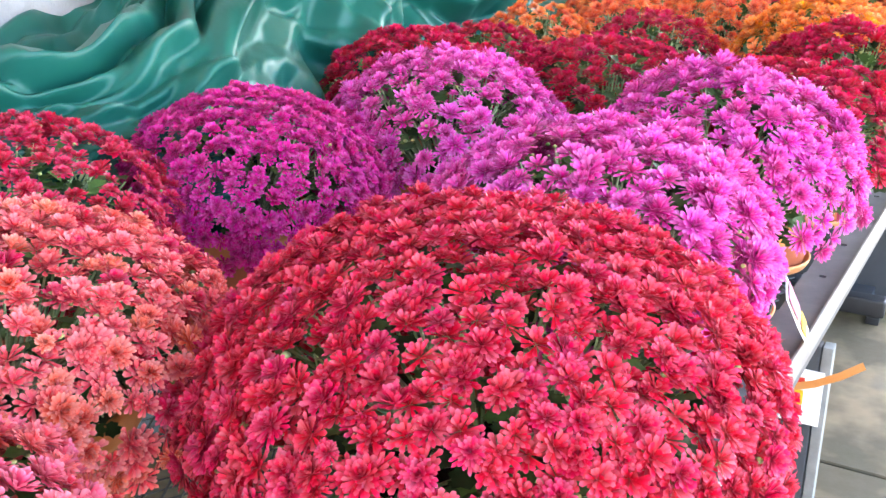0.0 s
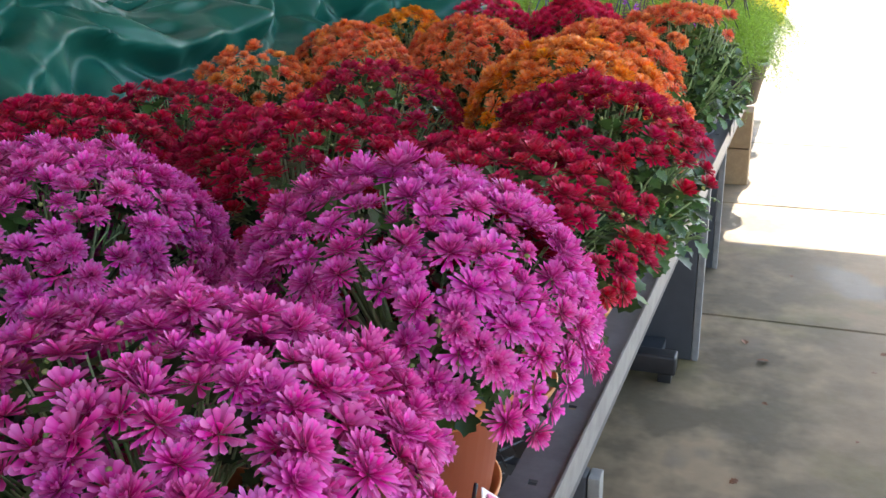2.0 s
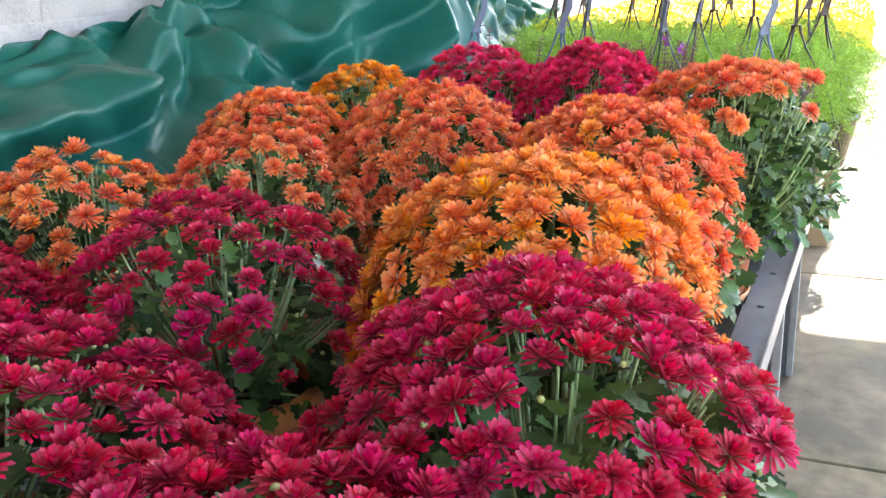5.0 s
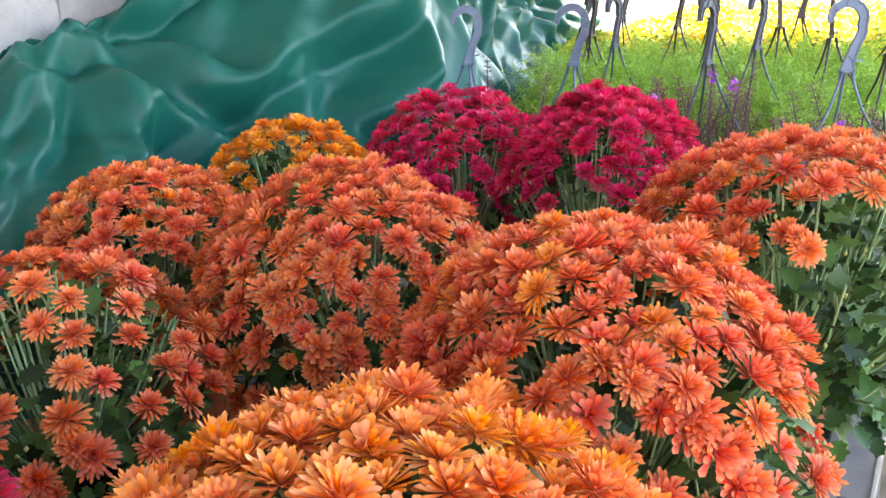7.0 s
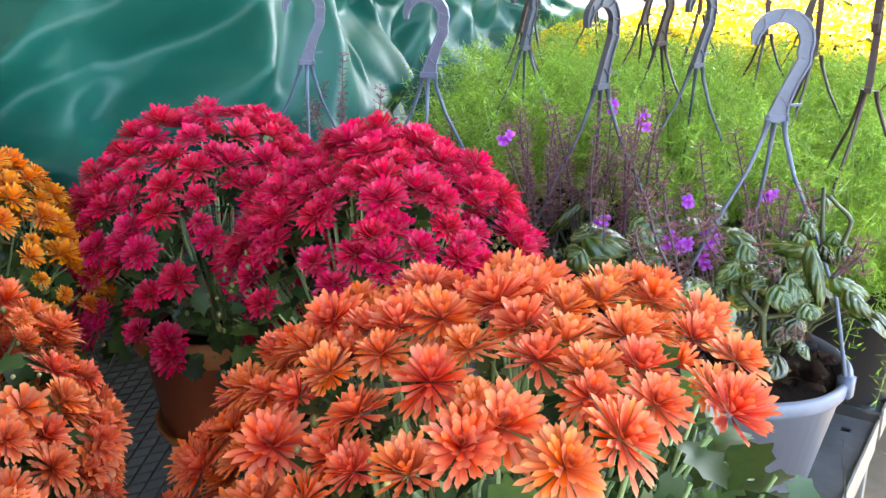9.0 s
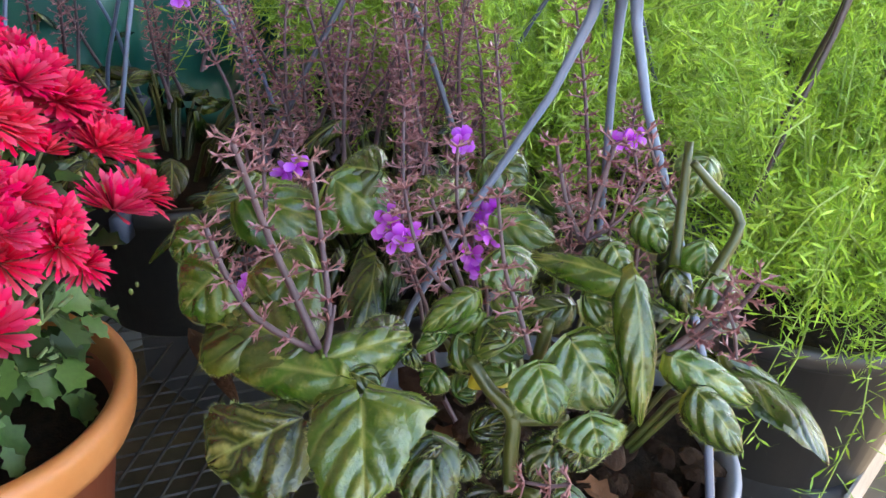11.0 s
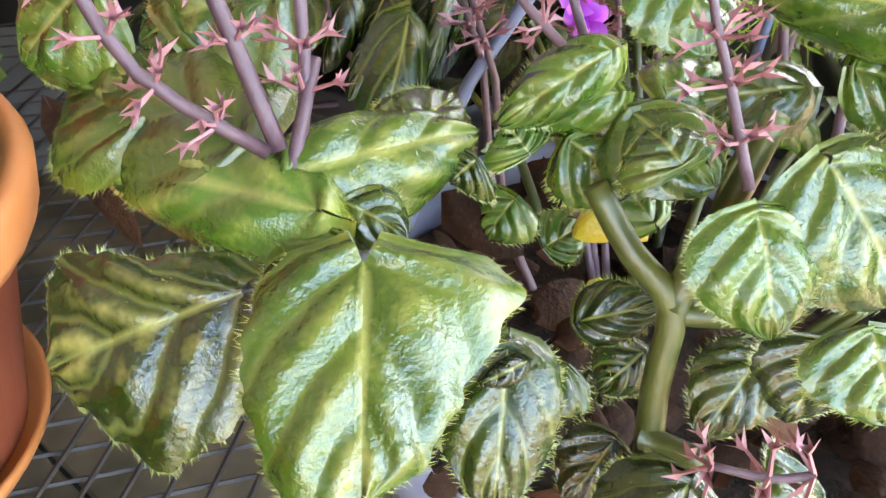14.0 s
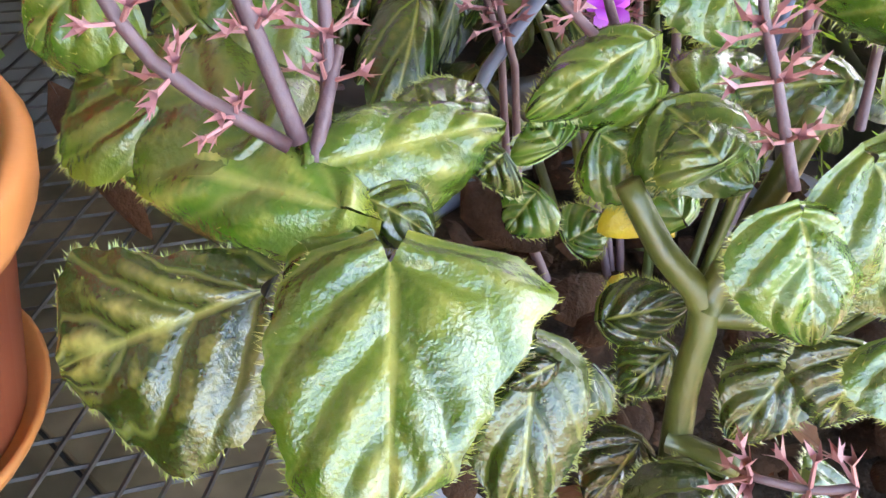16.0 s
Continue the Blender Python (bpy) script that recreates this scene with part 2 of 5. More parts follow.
def concrete_material():
    k = Mat("worn concrete", 0.7)
    v = k.coords("Object")
    big = k.noise(1.3, 5, 0.62, v)
    fine = k.noise(24, 6, 0.65, v)
    c = k.ramp(big, [(0.3, (0.15, 0.112, 0.068)), (0.55, (0.25, 0.195, 0.13)), (0.75, (0.32, 0.26, 0.18))])
    c = k.mix(k.span(fine, 0.0, 0.7), c, (0.19, 0.15, 0.105))
    moss = k.ramp(k.noise(2.1, 4, 0.6, k.coords("Object", (1, 1, 3))), [(0.52, (0, 0, 0)), (0.68, (1, 1, 1))])
    c = k.mix(k.math("MULTIPLY", moss, 0.8), c, (0.12, 0.11, 0.04))
    damp = k.ramp(k.noise(1.7, 3, 0.5, k.coords("Object", (1.2, 0.8, 1))), [(0.58, (0, 0, 0)), (0.63, (1, 1, 1))])
    c = k.mix(k.math("MULTIPLY", damp, 0.7), c, (0.07, 0.065, 0.06))
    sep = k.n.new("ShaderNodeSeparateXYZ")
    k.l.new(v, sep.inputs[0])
    drip_shade = k.math("MAXIMUM", k.math("MINIMUM", k.math("SUBTRACT", 1.15, k.math("MULTIPLY", sep.outputs[0], 2.2)), 1.0), 0.0)    # drip stains along the bench, with the shade there put into the colour
    drip_shade = k.math("MULTIPLY", drip_shade, k.ramp(k.noise(3.2, 4, 0.6, v), [(0.36, (0, 0, 0)), (0.56, (1, 1, 1))]))
    c = k.mix(k.math("MULTIPLY", drip_shade, 0.85), c, (0.05, 0.045, 0.026))
    c = k.mix(0.75, c, k.mix(1.0, c, (1.0, 0.87, 0.68), "MULTIPLY"))
    k.colour(c).bump(fine, 0.25, 0.004)
    k.rough(k.math("SUBTRACT", k.span(fine, 0.6, 0.9), k.math("MULTIPLY", damp, 0.12)))
    return k.m


def wall_material():
    k = Mat("white painted block", 0.75)
    v = k.coords("Object")
    f = k.noise(9, 6, 0.65, v)
    c = k.ramp(f, [(0.3, (0.37, 0.33, 0.32)), (0.6, (0.52, 0.47, 0.46))])
    c = k.mix(k.span(k.noise(1.1, 4, 0.6, v), 0.0, 0.5), c, (0.4, 0.35, 0.33))
    k.colour(c).bump(k.noise(38, 6, 0.7, v), 0.75, 0.012)
    return k.m


def tarp_material():
    k = Mat("green tarpaulin", 0.5, spec=0.28)
    v = k.coords("Object")
    c = k.ramp(k.noise(3, 5, 0.6, v), [(0.3, (0.003, 0.066, 0.049)), (0.7, (0.006, 0.1, 0.076))])
    c = k.mix(k.span(k.noise(1.5, 4, 0.6, v), 0.0, 0.3), c, (0.008, 0.095, 0.075))
    weave = k.noise(260, 2, 0.5, v)
    crease = k.noise(9, 3, 0.5, k.coords("Object", (1.6, 0.5, 1.6)))
    k.colour(c).bump(k.math("ADD", k.math("MULTIPLY", crease, 0.7), k.math("MULTIPLY", weave, 0.08)), 0.1, 0.003)
    k.rough(k.span(k.noise(6, 4, 0.6, v), 0.34, 0.5))
    return k.m


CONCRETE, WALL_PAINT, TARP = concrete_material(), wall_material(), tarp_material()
JOINT = simple("dark joint filler", (0.02, 0.018, 0.015), (0.045, 0.04, 0.033), 40, 0.9, 0, 0.4)
MORTAR = simple("painted mortar", (0.5, 0.47, 0.45), (0.62, 0.59, 0.57), 40, 0.85, 0, 0.4)
FERN = leaf_material("fern needle", (0.16, 0.33, 0.03), (0.36, 0.56, 0.07), 0.5, 0.4)
FERN_STEM = leaf_material("fern stalk", (0.2, 0.34, 0.06), (0.32, 0.46, 0.1), 0.5, 0.2)
PURPLE_STEM = simple("purple stem", (0.05, 0.026, 0.036), (0.12, 0.07, 0.08), 60, 0.55, 0, 0.2)
GREEN_STEM = simple("fleshy green stem", (0.026, 0.036, 0.005), (0.085, 0.1, 0.02), 35, 0.4, 0, 0.15)
CALYX = simple("mauve calyx", (0.19, 0.07, 0.08), (0.3, 0.14, 0.145), 80, 0.5, 0, 0.15)
YELLOW_LEAF = simple("yellowed leaf", (0.36, 0.27, 0.012), (0.5, 0.42, 0.04), 60, 0.45, 0, 0.3)
LITTER = simple("damp rotting leaf", (0.014, 0.007, 0.004), (0.05, 0.022, 0.011), 60, 0.85, 0, 0.6, spec=0.15)
DRY_LEAF = simple("dry brown leaf", (0.1, 0.04, 0.02), (0.22, 0.1, 0.05), 40, 0.75, 0, 0.5, spec=0.2)


def basket_leaf_material():
    k = Mat("variegated glossy leaf", 0.3, spec=0.6)
    k.p.inputs["Coat Weight"].default_value = 0.3
    k.p.inputs["Coat Roughness"].default_value = 0.16
    uv = k.n.new("ShaderNodeUVMap").outputs[0]
    sep = k.n.new("ShaderNodeSeparateXYZ")
    k.l.new(uv, sep.inputs[0])
    u, v = sep.outputs[0], sep.outputs[1]       # u: 0 left edge, 0.5 midrib, 1 right edge; v: 0 base, 1 tip
    v3 = k.coords("Object")
    rnd = k.random()
    off = k.math("ABSOLUTE", k.math("SUBTRACT", u, 0.5))
    wob = k.noise(45, 3, 0.5, v3)
    phase = k.math("SUBTRACT", k.math("MULTIPLY", v, 3.0), k.math("MULTIPLY", off, 3.2))
    phase = k.math("ADD", phase, k.math("MULTIPLY", wob, 0.9))
    band = k.math("MULTIPLY", k.math("ADD", k.math("SINE", k.math("MULTIPLY", phase, 6.2832)), 1.0), 0.5)
    vein = k.math("POWER", band, 14.0)
    rib = k.math("SUBTRACT", 1.0, k.math("MINIMUM", k.math("MULTIPLY", off, 30.0), 1.0))
    keep = k.math("SUBTRACT", 1.0, k.math("MULTIPLY", off, 1.7))
    blot = k.ramp(k.noise(42, 4, 0.65, v3), [(0.44, (0, 0, 0)), (0.6, (1, 1, 1))])
    pale = k.math("MULTIPLY", k.math("MULTIPLY", k.math("POWER", k.math("SUBTRACT", 1.0, band), 1.3), keep), blot)
    green = k.ramp(k.noise(35, 4, 0.6, v3), [(0.3, (0.014, 0.046, 0.004)), (0.7, (0.055, 0.11, 0.009))])
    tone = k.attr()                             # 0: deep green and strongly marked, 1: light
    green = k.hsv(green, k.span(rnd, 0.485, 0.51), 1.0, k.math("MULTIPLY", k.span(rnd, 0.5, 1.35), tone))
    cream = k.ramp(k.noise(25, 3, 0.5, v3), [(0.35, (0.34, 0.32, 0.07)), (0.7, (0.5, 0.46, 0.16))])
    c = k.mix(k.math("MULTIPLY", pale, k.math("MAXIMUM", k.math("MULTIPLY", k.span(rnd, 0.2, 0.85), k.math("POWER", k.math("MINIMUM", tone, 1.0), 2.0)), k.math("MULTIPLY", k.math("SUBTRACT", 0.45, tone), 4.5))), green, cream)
    yel = k.ramp(k.noise(13, 2, 0.5, v3), [(0.53, (0, 0, 0)), (0.7, (1, 1, 1))])
    c = k.mix(k.math("MULTIPLY", k.math("MULTIPLY", yel, tone), 0.6), c, (0.38, 0.33, 0.03))
    c = k.mix(k.math("MULTIPLY", k.math("MAXIMUM", rib, k.math("MULTIPLY", vein, k.span(rnd, 0.1, 0.4))), 0.7), c, (0.24, 0.26, 0.07))
    puff = k.math("POWER", k.math("SUBTRACT", 1.0, band), 0.6)
    hgt = k.math("SUBTRACT", k.math("ADD", puff, k.math("MULTIPLY", k.noise(380, 3, 0.6, v3), 1.0)), k.math("MULTIPLY", rib, 0.35))
    k.colour(c).bump(hgt, 0.6, 0.0014)
    k.rough(k.span(k.noise(90, 3, 0.5, v3), 0.12, 0.26)).translucent(c, 0.1)
    return k.m


BASKET_LEAF = basket_leaf_material()

TABLE_Z, RIM_Z, DOME_Z = 0.65, 0.82, 0.86


def edge_x(y):
    return -0.19 + 0.016 * y


# ---- the setting ----
b = Build()
b.box((-400, -400, -0.3), (400, 400, -0.012))
thing("ground", "pale dusty ground around the paved aisle", "ground", kind="structure", data=b.mesh("ground", JOINT, False))

b = Build()
b.box((-1.95, -7.7, 0.0), (-1.70, 7.4, 3.0))
wall_west = thing("wall_west", "white painted rough concrete block wall", "wall", kind="structure", data=b.mesh("wall_core", MORTAR, False))
b = Build()
b.box((-1.95, -7.9, 0.0), (8.2, -7.7, 3.0))
thing("wall_south", "plain white painted wall behind the benches", "wall", kind="structure", data=b.mesh("wall_south", WALL_PAINT, False))
b = Build()
b.box((-1.95, -2.6, 3.0), (1.35, 7.47, 3.12))
thing("ceiling", "plain canopy roof of pale sheet", "ceiling", kind="structure", data=b.mesh("ceiling", ROOF_SHEET, False))
for px, py in ((1.27, -2.5), (1.27, 7.35)):
    b = Build()
    b.box((px - 0.06, py - 0.06, -0.02), (px + 0.06, py + 0.06, 3.0))
    thing("post", "square steel post carrying the canopy roof", "post", kind="structure", data=b.mesh("post", STEEL, False))

# ---- terracotta pots ----
def pot_meshes():
    body, lip, dish, earth = Build(), Build(), Build(), Build()
    body.lathe([(0.0, 0.006), (0.088, 0.006), (0.092, 0.012), (0.112, 0.145), (0.116, 0.146), (0.117, 0.15), (0.108, 0.15), (0.106, 0.13)], 44)
    lip.lathe([(0.112, 0.138), (0.122, 0.139), (0.125, 0.146), (0.127, 0.164), (0.124, 0.171), (0.118, 0.172), (0.113, 0.168), (0.110, 0.145)], 44)
    dish.lathe([(0.0, 0.0), (0.09, 0.0), (0.098, 0.003), (0.104, 0.014), (0.105, 0.019), (0.102, 0.020), (0.097, 0.012), (0.088, 0.008)], 44)
    verts, faces = [(0, 0, 0.138)], []
    for ring, r in enumerate((0.05, 0.085, 0.109)):
        for k in range(20):
            a = 2 * math.pi * k / 20
            verts.append((r * math.cos(a), r * math.sin(a), 0.135 + 0.008 * noise.noise((r * 40, k * 1.7, 3.1))))
    for k in range(20):
        faces.append((0, 1 + k, 1 + (k + 1) % 20))
        for ring in range(2):
            o = 1 + ring * 20
            faces.append((o + k, o + 20 + k, o + 20 + (k + 1) % 20, o + (k + 1) % 20))
    earth.add(verts, faces)
    return body.mesh("pot", TERRA), lip.mesh("lip", TERRA_RIM), dish.mesh("saucer", TERRA_RIM), earth.mesh("soil", SOIL)


POT, POT_LIP, POT_DISH, POT_SOIL = pot_meshes()


# ---- chrysanthemums ----
def flower_mesh(name, material, rings, seed):
    """A double flower of radius 1, facing +z; rings: petals, length, lift in degrees, width, inward curl."""
    rng = random.Random(seed)
    b = Build()
    for count, length, lift, width, curl in rings:
        turn = rng.random()
        for i in range(count):
            a = 2 * math.pi * (i + turn + rng.uniform(-0.3, 0.3)) / count
            l = length * rng.uniform(0.82, 1.1)
            e = radians(lift + rng.uniform(-10, 10))
            w = width * rng.uniform(0.85, 1.15)
            c, s = math.cos(a), math.sin(a)
            twist = rng.uniform(-0.3, 0.3)

            def at(q, h, cup):
                r = l * (q * math.cos(e) + 0.2 * q * q * -curl)
                z = l * (q * math.sin(e) + 0.3 * q * q * curl) + 0.03 + cup * w + twist * h
                return (c * r - s * h, s * r + c * h, z)

            deep = 0.45 + 0.55 * length
            if length > 0.95:
                pts = [at(0.04, 0, 0), at(0.9, -0.48 * w, 0.2), at(0.68, 0, -0.08), at(0.9, 0.48 * w, 0.2), at(1.03, 0, 0.08)]
                b.add(pts, [(0, 2, 1), (0, 3, 2), (1, 2, 4), (2, 3, 4)], [0.04, 0.8 * deep, 0.5 * deep, 0.8 * deep, deep])
            else:
                pts = [at(0.04, 0, 0), at(0.87, -0.5 * w, 0.22), at(1.02, 0, 0.0), at(0.87, 0.5 * w, 0.22)]
                b.add(pts, [(0, 2, 1), (0, 3, 2)], [0.04, 0.75 * deep, deep, 0.75 * deep])
    return b.mesh(name, material)


FULL = [(21, 1.0, 6, 0.235, -0.2), (19, 0.9, 24, 0.23, 0.1), (16, 0.78, 42, 0.23, 0.4), (12, 0.62, 58, 0.21, 0.6), (8, 0.46, 76, 0.18, 0.7)]
OPEN = [(22, 1.0, -3, 0.225, -0.3), (19, 0.9, 16, 0.22, 0.0), (15, 0.74, 36, 0.22, 0.3), (12, 0.54, 58, 0.2, 0.5), (6, 0.36, 76, 0.16, 0.5)]
CUP = [(20, 1.0, 18, 0.24, 0.2), (17, 0.9, 36, 0.24, 0.4), (14, 0.78, 54, 0.23, 0.7), (8, 0.58, 74, 0.2, 0.8)]
BIG_FULL = [(26, 1.0, 4, 0.17, -0.2), (24, 0.92, 20, 0.17, 0.0), (20, 0.82, 37, 0.17, 0.3), (16, 0.68, 53, 0.16, 0.5), (11, 0.52, 68, 0.15, 0.6), (6, 0.36, 80, 0.13, 0.6)]
BIG_OPEN = [(27, 1.0, -5, 0.165, -0.3), (24, 0.92, 12, 0.165, -0.1), (19, 0.78, 32, 0.16, 0.3), (15, 0.6, 52, 0.15, 0.5), (9, 0.42, 70, 0.13, 0.5)]
BIG_CUP = [(25, 1.0, 14, 0.175, 0.1), (21, 0.92, 32, 0.17, 0.3), (17, 0.8, 50, 0.17, 0.6), (11, 0.62, 68, 0.15, 0.7), (6, 0.44, 80, 0.13, 0.7)]
FILL = [(13, 1.0, 8, 0.3, 0.1), (9, 0.8, 32, 0.28, 0.3), (5, 0.45, 58, 0.24, 0.5)]
LARGE = ("pink", "rust", "orange", "amber", "crimson")
FLOWERS = {}
for ci, (cname, cmat) in enumerate(PETALS.items()):
    FLOWERS[cname] = [flower_mesh("flower", cmat, r, ci * 10 + i) for i, r in enumerate((BIG_FULL, BIG_OPEN, BIG_CUP) if cname in LARGE else (FULL, OPEN, CUP))]
fill = flower_mesh("fill", PETALS["red"], FILL, 999)
FILL_V = np.array([v.co for v in fill.vertices])
FILL_F = [tuple(f.vertices) for f in fill.polygons]
FILL_A = [d.value for d in fill.attributes["along"].data]


def under_flowers(colour, r, h, dz, count, size, lo, rng):
    """The flowers that sit deeper in a dense head, as one joined mesh."""
    b = Build()
    for i in range(count):
        se = 1 - (i + rng.random()) / count * (1 - lo)
        el, az = math.asin(max(-0.5, min(1, se))), i * 2.39996 + rng.uniform(-0.3, 0.3)
        u = Vector((math.cos(el) * math.cos(az), math.cos(el) * math.sin(az), math.sin(el)))
        n = (Vector((u.x / r, u.y / r, u.z / h)).normalized() + Vector((rng.gauss(0, 0.25), rng.gauss(0, 0.25), 0.25))).normalized()
        m = np.array(n.to_track_quat("Z", "Y").to_matrix() @ Matrix.Rotation(rng.uniform(0, 6.28), 3, "Z")) * size * 0.5 * rng.uniform(0.8, 1.1)
        q = rng.uniform(0.95, 1.02)
        b.add([tuple(v) for v in FILL_V @ m.T + np.array((u.x * r * q, u.y * r * q, u.z * h * q + dz))], FILL_F, FILL_A)
    return b.mesh("under_flower", PETALS[colour])


LEAF_OUT = [(0.0, 0.0), (0.1, 0.12), (0.26, 0.2), (0.2, 0.36), (0.42, 0.5), (0.27, 0.62), (0.3, 0.8), (0.12, 0.86), (0.0, 1.0)]


def lobed_leaf(b, base, out, up, size, rng, value=0.0):
    """A lobed mum leaf from base along out, its face towards up."""
    out = out.normalized()
    side = out.cross(up)
    if side.length < 1e-3:
        side = Vector((1, 0, 0))
    side.normalize()
    face = side.cross(out)
    droop, fold = rng.uniform(0.1, 0.5), rng.uniform(0.1, 0.35)
    spine = [(0.0, 0.0), (0.0, 0.3), (0.0, 0.55), (0.0, 0.8)]
    vs = []
    for x, y in spine + LEAF_OUT[1:] + [(-x, y) for x, y in LEAF_OUT[1:-1]]:
        p = base + (side * x + out * y + face * (abs(x) * fold - droop * y * y * 0.6)) * size
        vs.append(tuple(p))
    f = []
    for sg in (0, 1):
        o = [4 + i for i in range(8)] if not sg else [12 + i for i in range(7)] + [11]
        tri = [(0, o[0], 1), (o[0], o[1], 1), (1, o[1], o[2]), (1, o[2], 2), (o[2], o[3], 2), (2, o[3], o[4]), (2, o[4], 3), (o[4], o[5], 3), (3, o[5], o[6]), (3, o[6], o[7])]
        f += tri if not sg else [t[::-1] for t in tri]
    b.add(vs, f, value)


def dome_point(az, el, r=0.21, h=0.2):
    return Vector((r * math.cos(el) * math.cos(az), r * math.cos(el) * math.sin(az), h * math.sin(el)))


def foliage_meshes(seed, leaves=560, stems=120, buds=110):
    rng = random.Random(seed)
    lb, sb, bb = Build(), Build(), Build()
    for i in range(stems):
        az, el = rng.uniform(0, 6.283), math.asin(rng.uniform(-0.05, 1.0))
        p = dome_point(az, el) * rng.uniform(0.9, 0.985)
        foot = Vector((p.x * 0.2, p.y * 0.2, -0.06))
        mid = foot.lerp(p, 0.5) + Vector((p.x * 0.12, p.y * 0.12, 0.012))
        sb.tube([foot, mid, p], [0.0026, 0.0021, 0.0015], 4, cap=False)
        if rng.random() < 0.6:
            for k in range(2):
                d = Vector((rng.gauss(0, 1), rng.gauss(0, 1), rng.gauss(0.7, 0.5))).normalized()
                sb.tube([mid.lerp(p, 0.5), mid.lerp(p, 0.75) + d * 0.018], [0.0016, 0.0011], 4, cap=False)
    for i in range(leaves):
        az = rng.uniform(0, 6.283)
        el = math.asin(rng.uniform(-0.42, 0.97))
        p = dome_point(az, max(el, -0.25)) * rng.uniform(0.6, 0.93)
        if el < 0:
            p.z = -0.07 * rng.random() + 0.02
            p.x *= 0.96
            p.y *= 0.96
        n = Vector((p.x, p.y, p.z * 1.1)).normalized()
        out = (n + Vector((rng.gauss(0, 0.6), rng.gauss(0, 0.6), rng.gauss(-0.25, 0.5)))).normalized()
        up = (n * 0.5 + Vector((rng.gauss(0, 0.3), rng.gauss(0, 0.3), 0.9))).normalized()
        lobed_leaf(lb, p, out, up, rng.uniform(0.024, 0.043), rng)
    for i in range(buds):
        az, el = rng.uniform(0, 6.283), math.asin(rng.uniform(-0.15, 1.0))
        p = dome_point(az, el) * rng.uniform(0.95, 1.03)
        s = rng.uniform(0.002, 0.0036)
        vs = []
        for z, rr in ((-0.9, 0.35), (-0.2, 1.0), (0.5, 0.85), (1.0, 0.25)):
            for k in range(6):
                a = 1.047 * k
                vs.append((p.x + s * rr * math.cos(a), p.y + s * rr * math.sin(a), p.z + s * z))
        fs = [(r * 6 + k, r * 6 + (k + 1) % 6, r * 6 + 6 + (k + 1) % 6, r * 6 + 6 + k) for r in range(3) for k in range(6)]
        bb.add(vs, fs + [(18, 19, 20, 21, 22, 23)])
    return lb.mesh("leaves", MUM_LEAF), sb.mesh("stems", STEM), bb.mesh("buds", BUD)


FOLIAGE = [foliage_meshes(40 + i) for i in range(4)]

COLOUR_WORDS = {"red": "bright red", "salmon": "salmon red", "rose": "rose pink", "magenta": "deep magenta", "pink": "orchid pink",
                "wine": "dark wine red", "crimson": "crimson", "orange": "orange", "rust": "rust orange", "amber": "amber orange", "yellow": "bright yellow"}


UPRIGHT = {"wine": 1.15, "crimson": 0.95, "rust": 0.6, "orange": 0.7, "amber": 0.8, "pink": 0.45}   # how far the flowers turn to the sky


